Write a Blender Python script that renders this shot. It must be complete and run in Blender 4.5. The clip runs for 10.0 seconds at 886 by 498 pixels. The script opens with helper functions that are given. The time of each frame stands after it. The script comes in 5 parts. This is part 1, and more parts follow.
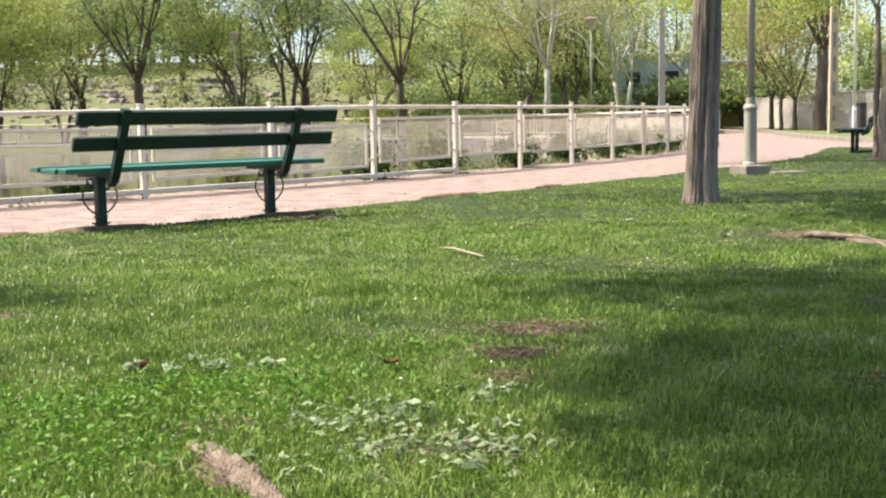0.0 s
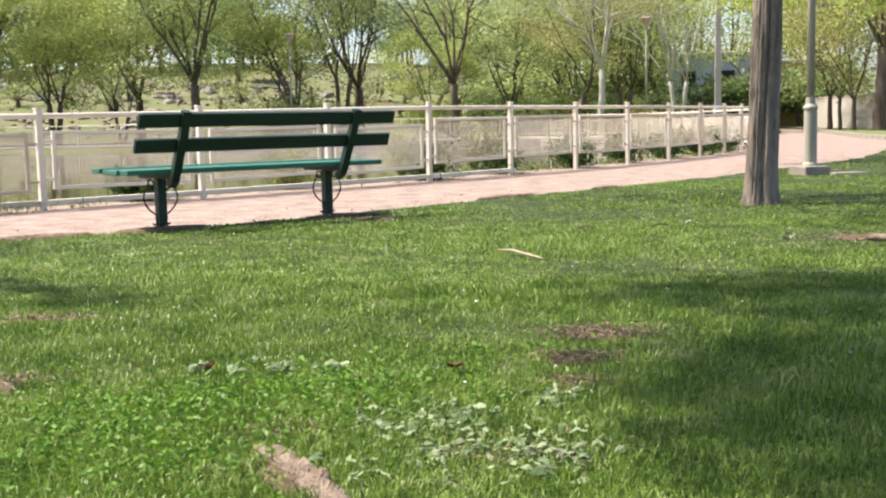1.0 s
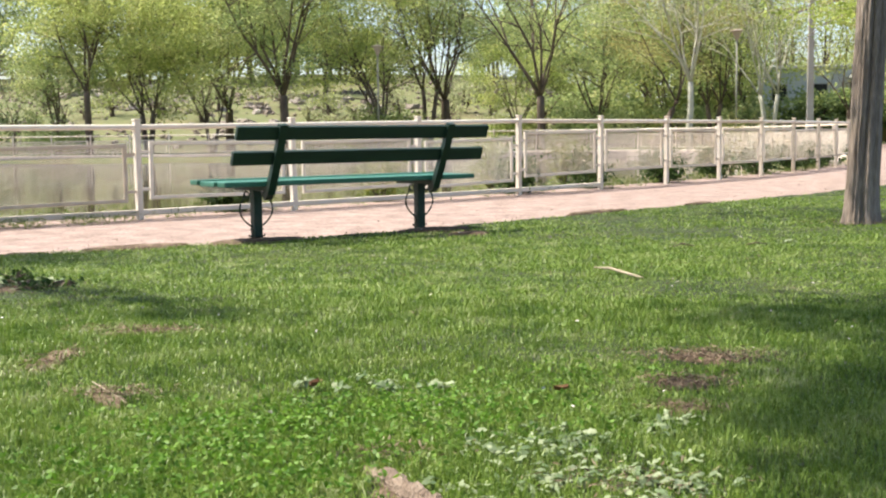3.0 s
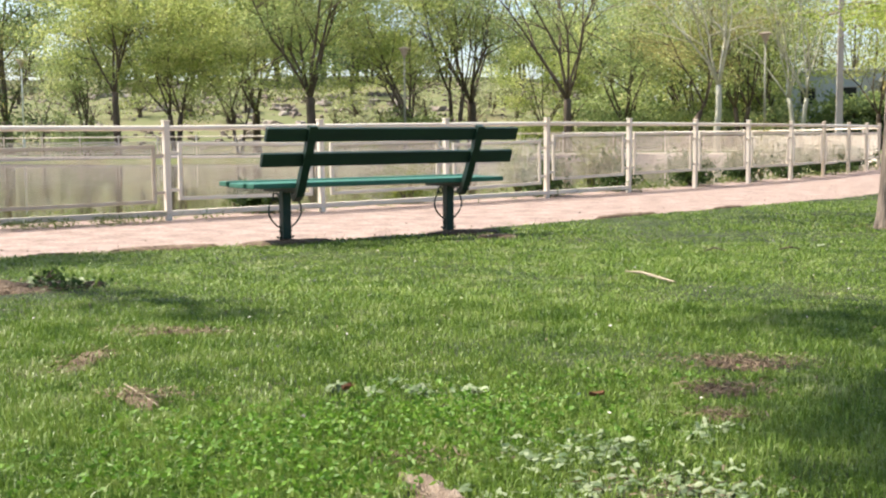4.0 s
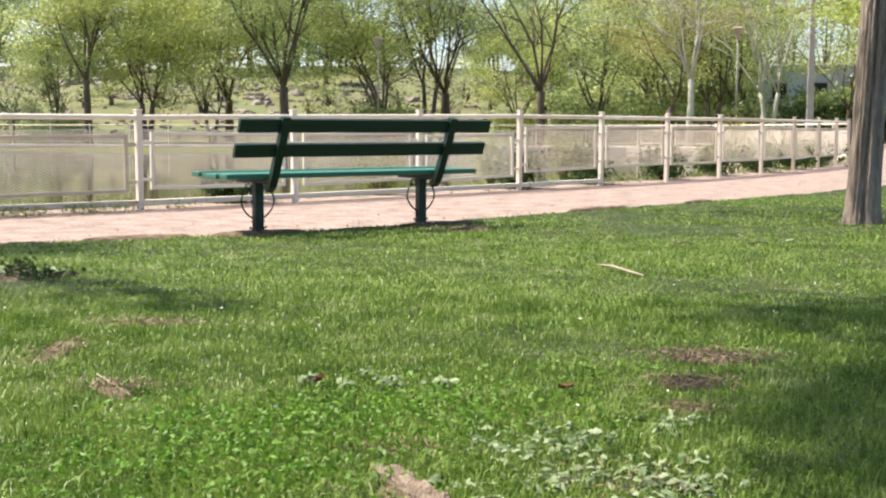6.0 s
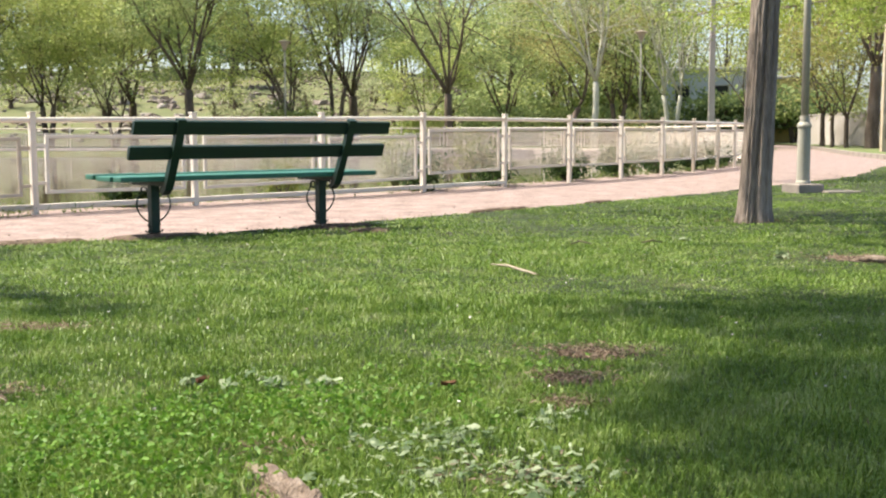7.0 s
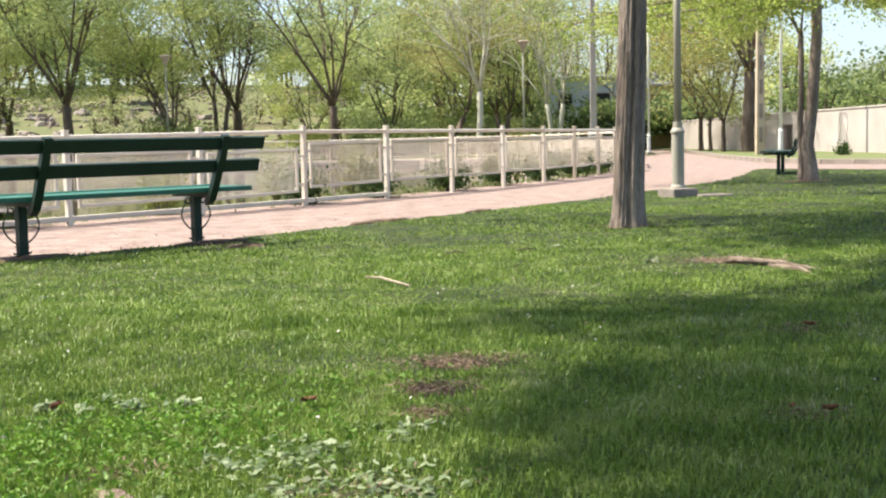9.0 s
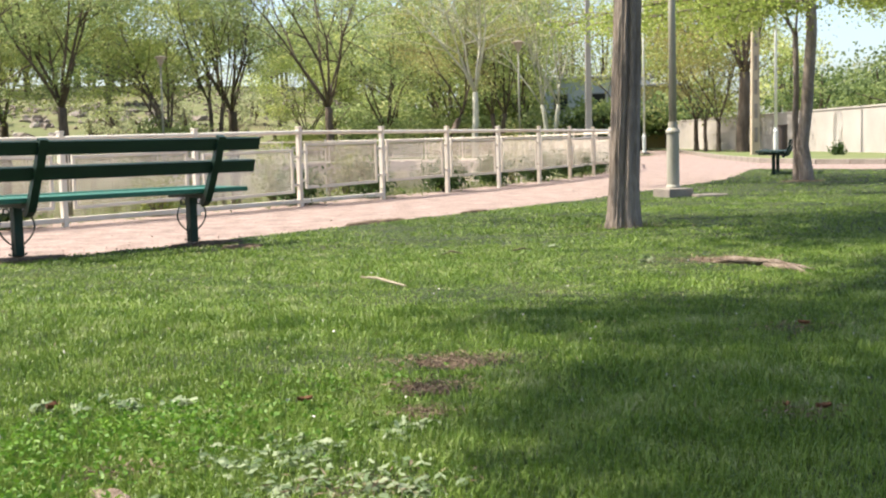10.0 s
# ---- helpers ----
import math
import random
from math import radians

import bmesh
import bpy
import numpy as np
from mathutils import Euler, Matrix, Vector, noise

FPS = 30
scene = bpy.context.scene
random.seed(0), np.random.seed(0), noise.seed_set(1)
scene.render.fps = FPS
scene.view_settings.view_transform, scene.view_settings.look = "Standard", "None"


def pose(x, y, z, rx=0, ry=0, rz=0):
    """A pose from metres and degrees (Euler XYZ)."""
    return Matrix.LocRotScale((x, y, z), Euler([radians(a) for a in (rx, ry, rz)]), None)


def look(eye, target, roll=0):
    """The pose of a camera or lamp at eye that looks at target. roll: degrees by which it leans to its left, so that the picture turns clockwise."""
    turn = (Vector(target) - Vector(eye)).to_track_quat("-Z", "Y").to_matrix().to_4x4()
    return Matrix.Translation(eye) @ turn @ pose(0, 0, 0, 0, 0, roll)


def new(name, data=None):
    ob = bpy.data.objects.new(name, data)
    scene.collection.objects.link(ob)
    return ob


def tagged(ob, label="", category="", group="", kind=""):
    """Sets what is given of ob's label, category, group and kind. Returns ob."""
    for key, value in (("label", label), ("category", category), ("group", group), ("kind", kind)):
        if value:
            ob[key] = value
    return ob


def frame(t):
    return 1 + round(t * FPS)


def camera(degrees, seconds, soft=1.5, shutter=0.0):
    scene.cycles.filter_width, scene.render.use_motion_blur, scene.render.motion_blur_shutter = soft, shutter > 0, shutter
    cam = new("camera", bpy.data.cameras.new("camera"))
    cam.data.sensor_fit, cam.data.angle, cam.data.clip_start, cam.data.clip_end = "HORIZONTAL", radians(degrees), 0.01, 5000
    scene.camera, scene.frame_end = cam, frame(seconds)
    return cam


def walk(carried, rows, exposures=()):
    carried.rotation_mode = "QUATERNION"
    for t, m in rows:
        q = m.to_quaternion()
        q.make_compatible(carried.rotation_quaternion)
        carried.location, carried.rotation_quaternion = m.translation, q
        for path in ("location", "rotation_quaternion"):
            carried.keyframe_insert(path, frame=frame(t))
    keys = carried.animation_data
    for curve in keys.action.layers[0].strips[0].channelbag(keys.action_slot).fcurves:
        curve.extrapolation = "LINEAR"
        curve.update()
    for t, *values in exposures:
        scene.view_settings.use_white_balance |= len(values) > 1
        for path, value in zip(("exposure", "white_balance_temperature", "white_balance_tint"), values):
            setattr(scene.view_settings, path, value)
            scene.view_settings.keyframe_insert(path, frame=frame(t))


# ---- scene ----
cam = camera(40.2, 10.0, soft=2.2)

# camera path: seconds, eye, target, roll
PATH = [
    (0, (0.147, 0.192, 0.663), (0.145, 2.181, 0.454), -1.1),
    (0.5, (0.131, 0.197, 0.669), (0.084, 2.185, 0.463), -1.3),
    (1, (0.117, 0.202, 0.671), (0.028, 2.189, 0.464), -1.2),
    (1.5, (0.1, 0.214, 0.674), (-0.023, 2.199, 0.466), -1.3),
    (2, (0.08, 0.209, 0.686), (-0.082, 2.192, 0.481), -0.6),
    (2.5, (0.063, 0.215, 0.692), (-0.132, 2.196, 0.498), -0.6),
    (4, (0.021, 0.256, 0.693), (-0.245, 2.229, 0.511), -0.5),
    (4.5, (0.006, 0.272, 0.69), (-0.265, 2.245, 0.507), -0.3),
    (5, (0.01, 0.268, 0.686), (-0.265, 2.24, 0.492), -0.9),
    (6.3, (0.045, 0.214, 0.705), (-0.141, 2.195, 0.509), 0.5),
    (6.5, (0.071, 0.213, 0.702), (-0.071, 2.199, 0.514), 0.2),
    (7, (0.103, 0.217, 0.692), (0.029, 2.206, 0.5), -0.1),
    (7.5, (0.129, 0.226, 0.694), (0.115, 2.215, 0.489), -0.3),
    (8, (0.156, 0.217, 0.702), (0.192, 2.207, 0.51), -0.7),
    (8.5, (0.178, 0.214, 0.702), (0.248, 2.204, 0.519), -1.0),
    (9, (0.195, 0.212, 0.697), (0.3, 2.201, 0.521), -1.3),
    (9.5, (0.195, 0.204, 0.695), (0.305, 2.193, 0.52), -1.3),
    (10, (0.196, 0.203, 0.695), (0.308, 2.192, 0.52), -1.4),
]
walk(cam, [(t, look(eye, target, roll)) for t, eye, target, roll in PATH], [(0, 1.19), (10, 1.19)])

# ---------------------------------------------------------------- light
SUN_EL, SUN_ROT = radians(60), radians(-80)
sun_dir = Vector((math.sin(SUN_ROT) * math.cos(SUN_EL), math.cos(SUN_ROT) * math.cos(SUN_EL), math.sin(SUN_EL)))
world = bpy.data.worlds.new("sky")
scene.world = world
world.use_nodes = True
wn = world.node_tree
sky = wn.nodes.new("ShaderNodeTexSky")
sky.sky_type, sky.sun_disc = "NISHITA", False
sky.sun_elevation, sky.sun_rotation = SUN_EL, SUN_ROT
sky.air_density, sky.dust_density, sky.ozone_density = 0.8, 2.1, 0.6
wn.nodes["Background"].inputs[1].default_value = 0.13
wn.links.new(sky.outputs[0], wn.nodes["Background"].inputs[0])
sun = new("sun", bpy.data.lights.new("sun", "SUN"))
sun.data.energy, sun.data.angle, sun.data.color = 5.0, radians(0.8), (1.0, 0.92, 0.80)
sun.matrix_world = look(sun_dir * 60, (0, 0, 0))

rng = np.random.default_rng(7)

# ---------------------------------------------------------------- materials


def shade(name, colors, scale=4.0, rough=0.8, bump=0.3, bump_scale=60.0, metal=0.0, stretch=(1, 1, 1), per="noise", spec=0.3, fine=0.35):
    """A two-scale procedural surface: a colour ramp over broad noise, mixed with fine grain, and relief."""
    m = bpy.data.materials.new(name)
    m.use_nodes = True
    nt = m.node_tree
    b = nt.nodes["Principled BSDF"]
    co = nt.nodes.new("ShaderNodeTexCoord")
    mp = nt.nodes.new("ShaderNodeMapping")
    mp.inputs["Scale"].default_value = stretch
    nt.links.new(co.outputs["Object"], mp.inputs[0])
    n1 = nt.nodes.new("ShaderNodeTexNoise")
    n1.inputs["Scale"].default_value, n1.inputs["Detail"].default_value = scale, 6
    n2 = nt.nodes.new("ShaderNodeTexNoise")
    n2.inputs["Scale"].default_value, n2.inputs["Detail"].default_value = bump_scale, 4
    nt.links.new(mp.outputs[0], n1.inputs[0])
    nt.links.new(mp.outputs[0], n2.inputs[0])
    add = nt.nodes.new("ShaderNodeMix")
    add.inputs[0].default_value = fine
    nt.links.new(n1.outputs[0], add.inputs[2])
    nt.links.new(n2.outputs[0], add.inputs[3])
    src = add.outputs[0]
    if per == "object":
        oi = nt.nodes.new("ShaderNodeObjectInfo")
        mx = nt.nodes.new("ShaderNodeMix")
        mx.inputs[0].default_value = 0.35
        nt.links.new(src, mx.inputs[2])
        nt.links.new(oi.outputs["Random"], mx.inputs[3])
        src = mx.outputs[0]
    ramp = nt.nodes.new("ShaderNodeValToRGB")
    els = ramp.color_ramp.elements
    while len(els) < len(colors):
        els.new(0.5)
    for i, c in enumerate(colors):
        els[i].position = 0.3 + 0.4 * i / max(1, len(colors) - 1)
        els[i].color = (*c, 1)
    nt.links.new(src, ramp.inputs[0])
    nt.links.new(ramp.outputs[0], b.inputs["Base Color"])
    b.inputs["Roughness"].default_value, b.inputs["Metallic"].default_value = rough, metal
    b.inputs["Specular IOR Level"].default_value = spec
    if bump:
        bp = nt.nodes.new("ShaderNodeBump")
        bp.inputs["Strength"].default_value, bp.inputs["Distance"].default_value = bump, 0.02
        nt.links.new(n2.outputs[0], bp.inputs["Height"])
        nt.links.new(bp.outputs[0], b.inputs["Normal"])
    return m


def leafy(name, colors, through_part=0.45, rough=0.6, patch=0.0, patch_scale=1.0):
    """Thin leaves or blades: each island its own colour, light passes through; patch shifts the colour over the ground."""
    m = bpy.data.materials.new(name)
    m.use_nodes = True
    nt = m.node_tree
    b = nt.nodes["Principled BSDF"]
    out = nt.nodes["Material Output"]
    geo = nt.nodes.new("ShaderNodeNewGeometry")
    ramp = nt.nodes.new("ShaderNodeValToRGB")
    els = ramp.color_ramp.elements
    while len(els) < len(colors):
        els.new(0.5)
    for i, c in enumerate(colors):
        els[i].position = i / max(1, len(colors) - 1)
        els[i].color = (*c, 1)
    src = geo.outputs["Random Per Island"]
    if patch:
        co = nt.nodes.new("ShaderNodeTexCoord")
        nz = nt.nodes.new("ShaderNodeTexNoise")
        nz.inputs["Scale"].default_value, nz.inputs["Detail"].default_value = patch_scale, 3
        st = nt.nodes.new("ShaderNodeMapRange")
        st.inputs[1].default_value, st.inputs[2].default_value = (0.36, 0.64) if patch_scale < 1 else (0.28, 0.72)
        nt.links.new(co.outputs["Object"], nz.inputs[0])
        nt.links.new(nz.outputs[0], st.inputs[0])
        mx = nt.nodes.new("ShaderNodeMix")
        mx.inputs[0].default_value = patch
        nt.links.new(src, mx.inputs[2])
        nt.links.new(st.outputs[0], mx.inputs[3])
        src = mx.outputs[0]
    nt.links.new(src, ramp.inputs[0])
    nt.links.new(ramp.outputs[0], b.inputs["Base Color"])
    b.inputs["Roughness"].default_value = rough
    b.inputs["Specular IOR Level"].default_value = 0.22
    tr = nt.nodes.new("ShaderNodeBsdfTranslucent")
    nt.links.new(ramp.outputs[0], tr.inputs[0])
    mix = nt.nodes.new("ShaderNodeMixShader")
    mix.inputs[0].default_value = through_part
    nt.links.new(b.outputs[0], mix.inputs[1])
    nt.links.new(tr.outputs[0], mix.inputs[2])
    nt.links.new(mix.outputs[0], out.inputs[0])
    return m


M_ground = shade("dry_meadow", [(0.085, 0.070, 0.040), (0.13, 0.125, 0.055), (0.095, 0.115, 0.040), (0.19, 0.165, 0.095)], 0.35, 0.95, 0.6, 5)
M_bank = shade("bank_grass", [(0.085, 0.11, 0.035), (0.12, 0.15, 0.05), (0.17, 0.155, 0.08)], 0.4, 0.95, 0.5, 8)
M_soil = shade("lawn_soil", [(0.012, 0.021, 0.005), (0.025, 0.037, 0.010), (0.055, 0.050, 0.024)], 2.5, 0.95, 0.8, 70)
M_path = shade("pink_grit_path", [(0.11, 0.08, 0.066), (0.25, 0.185, 0.157), (0.385, 0.305, 0.268)], 4.5, 0.95, 0.9, 34, fine=0.55)
M_edge = shade("pink_concrete", [(0.38, 0.30, 0.26), (0.50, 0.41, 0.36), (0.58, 0.49, 0.44)], 1.5, 0.9, 0.4, 20)
M_dirt = shade("bare_earth", [(0.055, 0.037, 0.024), (0.115, 0.080, 0.053), (0.21, 0.155, 0.105)], 14, 0.95, 0.9, 60)
M_fence = shade("cream_paint", [(0.49, 0.41, 0.31), (0.67, 0.59, 0.485), (0.75, 0.685, 0.58)], 7, 0.5, 0.12, 120, per="object")
# one green bench paint in two tones: shade and sun put into the colour
M_green_shaded = shade("shaded_green_paint", [(0.002, 0.015, 0.009), (0.0035, 0.023, 0.013), (0.006, 0.033, 0.019)], 6, 0.5, 0.15, 40, stretch=(0.3, 3, 3), spec=0.5)
M_green_sunlit = shade("sunlit_green_paint", [(0.012, 0.085, 0.05), (0.02, 0.125, 0.076), (0.04, 0.17, 0.11)], 5, 0.42, 0.2, 40, stretch=(0.3, 4, 4), spec=0.5)
M_iron = shade("dark_green_iron", [(0.005, 0.018, 0.011), (0.010, 0.032, 0.019), (0.03, 0.036, 0.024)], 14, 0.5, 0.2, 80)
M_bark = shade("fissured_bark", [(0.10, 0.076, 0.058), (0.225, 0.18, 0.142), (0.40, 0.34, 0.28)], 3.2, 0.95, 0.9, 34, stretch=(2.0, 2.0, 0.36), fine=0.42)
M_bark_far = shade("grey_bark", [(0.055, 0.040, 0.030), (0.11, 0.082, 0.060), (0.18, 0.142, 0.108)], 4, 0.95, 0.6, 20, stretch=(1, 1, 0.3))
M_bark_pale = shade("pale_bark", [(0.28, 0.265, 0.20), (0.44, 0.42, 0.33), (0.55, 0.52, 0.42)], 4, 0.95, 0.5, 20, stretch=(1, 1, 0.3))
M_lamp = shade("grey_green_paint", [(0.26, 0.24, 0.185), (0.33, 0.31, 0.245), (0.38, 0.355, 0.285)], 5, 0.5, 0.1, 60, stretch=(1, 1, 0.3))
M_lamp_white = shade("white_lamp_paint", [(0.55, 0.55, 0.52), (0.68, 0.68, 0.64)], 5, 0.5, 0.1, 60)
M_lantern = shade("copper_pink_lantern", [(0.34, 0.26, 0.205), (0.45, 0.36, 0.29)], 8, 0.5, 0.1, 60)
M_concrete = shade("weathered_concrete", [(0.15, 0.125, 0.10), (0.235, 0.20, 0.165), (0.32, 0.28, 0.235)], 3, 0.9, 0.5, 50)
M_wall = shade("cream_render", [(0.33, 0.285, 0.25), (0.40, 0.355, 0.32), (0.46, 0.415, 0.38)], 0.6, 0.9, 0.25, 25)
M_patch = shade("fresh_render_patch", [(0.46, 0.42, 0.385), (0.53, 0.49, 0.45)], 1.5, 0.9, 0.2, 30)
M_tan = shade("tan_concrete_pole", [(0.36, 0.29, 0.20), (0.48, 0.40, 0.29)], 2, 0.9, 0.3, 40)
M_rock = shade("grey_rock", [(0.15, 0.12, 0.095), (0.27, 0.23, 0.195), (0.40, 0.355, 0.31)], 1.3, 0.95, 0.8, 9, per="object")
M_house = shade("blue_grey_wall", [(0.36, 0.40, 0.44), (0.45, 0.48, 0.52)], 1, 0.8, 0.2, 20)
M_roof = shade("grey_roof", [(0.30, 0.30, 0.29), (0.42, 0.41, 0.39)], 2, 0.8, 0.3, 20)
M_yellow = shade("ochre_render", [(0.52, 0.40, 0.16), (0.60, 0.47, 0.2)], 1, 0.8, 0.2, 20)
M_dark = shade("dark_opening", [(0.012, 0.014, 0.012), (0.03, 0.03, 0.025)], 1, 0.8, 0.2, 10)
M_bin = shade("brown_metal", [(0.05, 0.035, 0.03), (0.08, 0.06, 0.05)], 5, 0.6, 0.1, 40)
M_root = shade("bleached_root", [(0.085, 0.06, 0.042), (0.20, 0.15, 0.11), (0.32, 0.26, 0.20)], 9, 0.95, 0.9, 50, stretch=(3.0, 0.6, 3.0))
M_stick = shade("dry_stick", [(0.25, 0.205, 0.14), (0.38, 0.325, 0.235)], 14, 0.9, 0.5, 90)
M_deadleaf = shade("dead_leaf", [(0.11, 0.045, 0.02), (0.19, 0.09, 0.04)], 20, 0.8, 0.4, 90)

M_grass = leafy("lawn_grass", [(0.032, 0.072, 0.007), (0.085, 0.156, 0.019), (0.148, 0.230, 0.035), (0.228, 0.310, 0.064), (0.46, 0.446, 0.287)], 0.26, 0.38, 0.5, 4.0)
M_tuft = leafy("verge_grass", [(0.06, 0.10, 0.02), (0.12, 0.17, 0.035), (0.22, 0.24, 0.08)], 0.35, 0.5, 0.4, 0.6)
M_clover = leafy("clover_leaves", [(0.034, 0.09, 0.008), (0.078, 0.175, 0.016), (0.135, 0.255, 0.028), (0.20, 0.32, 0.045)], 0.3, 0.5, 0.45, 11)
M_wilt = leafy("wilted_leaves", [(0.085, 0.135, 0.055), (0.15, 0.205, 0.10), (0.235, 0.285, 0.155), (0.32, 0.365, 0.22)], 0.25, 0.6)
M_straw = leafy("dry_straw", [(0.075, 0.048, 0.030), (0.17, 0.118, 0.076), (0.33, 0.26, 0.175)], 0.2, 0.8)
M_leaf_fresh = leafy("spring_leaves", [(0.179, 0.234, 0.074), (0.305, 0.368, 0.11), (0.466, 0.511, 0.169), (0.666, 0.619, 0.291)], 0.5, 0.6, 0.62, 0.55)
M_leaf_yellow = leafy("yellow_green_leaves", [(0.153, 0.22, 0.039), (0.255, 0.33, 0.065), (0.367, 0.44, 0.111), (0.479, 0.52, 0.182)], 0.55, 0.6, 0.3, 1.2)
M_leaf_mid = leafy("green_leaves", [(0.128, 0.182, 0.073), (0.234, 0.3, 0.117), (0.386, 0.446, 0.176), (0.598, 0.576, 0.293)], 0.5, 0.6, 0.62, 0.55)
M_leaf_dark = leafy("dark_leaves", [(0.068, 0.105, 0.044), (0.124, 0.172, 0.062), (0.203, 0.268, 0.091), (0.338, 0.383, 0.144)], 0.5, 0.6, 0.62, 0.55)
M_leaf_bronze = leafy("bronze_leaves", [(0.208, 0.195, 0.065), (0.325, 0.299, 0.104), (0.429, 0.377, 0.156)], 0.5, 0.6, 0.3, 0.8)
M_leaf_grey = leafy("grey_green_leaves", [(0.175, 0.203, 0.093), (0.292, 0.317, 0.155), (0.437, 0.446, 0.248)], 0.5, 0.6, 0.3, 0.8)
M_shrub = leafy("shrub_leaves", [(0.025, 0.05, 0.012), (0.045, 0.085, 0.02), (0.08, 0.13, 0.03)], 0.3)
M_reed = leafy("yellow_green_shrub", [(0.12, 0.17, 0.03), (0.21, 0.25, 0.05), (0.30, 0.30, 0.09)], 0.4)

M_water = bpy.data.materials.new("pond_water")
M_water.use_nodes = True
_n = M_water.node_tree
_b = _n.nodes["Principled BSDF"]
_b.inputs["Base Color"].default_value = (0.075, 0.065, 0.036, 1)
_b.inputs["Roughness"].default_value = 0.05
_b.inputs["Specular IOR Level"].default_value = 0.5
_t = _n.nodes.new("ShaderNodeTexNoise")
_t.inputs["Scale"].default_value, _t.inputs["Detail"].default_value = 2.2, 3
_c = _n.nodes.new("ShaderNodeTexCoord")
_p = _n.nodes.new("ShaderNodeBump")
_p.inputs["Strength"].default_value, _p.inputs["Distance"].default_value = 0.06, 0.02
_n.links.new(_c.outputs["Object"], _t.inputs[0])
_n.links.new(_t.outputs[0], _p.inputs["Height"])
_n.links.new(_p.outputs[0], _b.inputs["Normal"])

# ---------------------------------------------------------------- mesh helpers


def part(name, bm, material, parent=None, label="", smooth=False):
    """Links a bmesh as one mesh object under a thing or part."""
    me = bpy.data.meshes.new(name)
    bm.to_mesh(me)
    bm.free()
    me.materials.append(material)
    if smooth:
        me.polygons.foreach_set("use_smooth", [True] * len(me.polygons))
    ob = new(name, me)
    ob.parent = parent
    if label:
        tagged(ob, label)
    return ob


def mesh_np(name, verts, faces, material, parent=None, smooth=False):
    """A mesh object from arrays of places and equal-sided faces."""
    verts, faces = np.asarray(verts, np.float32), np.asarray(faces, np.int32)
    me = bpy.data.meshes.new(name)
    k = faces.shape[1]
    me.vertices.add(len(verts))
    me.vertices.foreach_set("co", verts.ravel())
    me.loops.add(faces.size)
    me.loops.foreach_set("vertex_index", faces.ravel())
    me.polygons.add(len(faces))
    me.polygons.foreach_set("loop_start", np.arange(0, faces.size, k, dtype=np.int32))
    if smooth:
        me.polygons.foreach_set("use_smooth", np.ones(len(faces), bool))
    me.update(calc_edges=True)
    me.materials.append(material)
    ob = new(name, me)
    ob.parent = parent
    return ob


def anchor(name, m, label, category, group="", kind=""):
    ob = new(name)
    ob.empty_display_size = 0.2
    ob.matrix_world = m
    return tagged(ob, label, category, group, kind)


def box(bm, size, m=Matrix(), bevel=0.0):
    """A box of that size, centred on the pose m, with rounded edges."""
    got = bmesh.ops.create_cube(bm, size=1.0, matrix=m @ Matrix.Diagonal((*size, 1)))
    if bevel:
        edges = list({e for v in got["verts"] for e in v.link_edges})
        bmesh.ops.bevel(bm, geom=edges, offset=bevel, segments=2, affect="EDGES", profile=0.5)


def tube(bm, pts, radii, sides=8, squash=1.0):
    """A round bar along pts."""
    pts = [Vector(p) for p in pts]
    rings = []
    for i, p in enumerate(pts):
        d = (pts[min(i + 1, len(pts) - 1)] - pts[max(i - 1, 0)]).normalized()
        a = d.cross(Vector((0, 0, 1)) if abs(d.z) < 0.9 else Vector((1, 0, 0))).normalized()
        b = d.cross(a)
        r = radii[i] if hasattr(radii, "__len__") else radii
        rings.append([bm.verts.new(p + (a * math.cos(u) + b * math.sin(u) * squash) * r) for u in [2 * math.pi * k / sides for k in range(sides)]])
    for r0, r1 in zip(rings, rings[1:]):
        for k in range(sides):
            bm.faces.new((r0[k], r0[(k + 1) % sides], r1[(k + 1) % sides], r1[k]))
    bm.faces.new(rings[0][::-1])
    bm.faces.new(rings[-1])


def lathe(bm, profile, sides=16, m=Matrix()):
    """A turned body: profile of (radius, height)."""
    rings = [[bm.verts.new(m @ Vector((r * math.cos(2 * math.pi * k / sides), r * math.sin(2 * math.pi * k / sides), z))) for k in range(sides)] for r, z in profile]
    for r0, r1 in zip(rings, rings[1:]):
        for k in range(sides):
            bm.faces.new((r0[k], r0[(k + 1) % sides], r1[(k + 1) % sides], r1[k]))
    bm.faces.new(rings[0][::-1])
    bm.faces.new(rings[-1])


def cards(places, size, flat=0.0, aspect=0.55, r=rng):
    """Small pointed leaves, one four-cornered face each, turned at random; flat leans them towards level."""
    n = len(places)
    a = r.normal(size=(n, 3))
    a[:, 2] *= 1 - flat
    a /= np.linalg.norm(a, axis=1)[:, None]
    b = r.normal(size=(n, 3))
    b[:, 2] *= 1 - flat
    b = np.cross(a, np.cross(a, b))
    b /= np.linalg.norm(b, axis=1)[:, None] + 1e-9
    s = (size * r.uniform(0.6, 1.35, n))[:, None]
    v = np.stack([places - a * s, places + b * s * aspect, places + a * s, places - b * s * aspect], 1).reshape(-1, 3)
    return v, np.arange(4 * n).reshape(-1, 4)

# ---------------------------------------------------------------- plan


EDGE_Y = [-8, 2.7, 5.0, 7.0, 8.2, 9.0, 10.2, 10.9, 12.2, 14.0, 19.3, 24.6]
EDGE_X = [-19, -8.2, -5.7, -3.6, -2.12, -1.25, -0.4, 0.15, 1.18, 2.55, 5.85, 7.95]


def lawn_left(y):
    """Where the lawn meets the path."""
    return np.interp(y, EDGE_Y, EDGE_X)


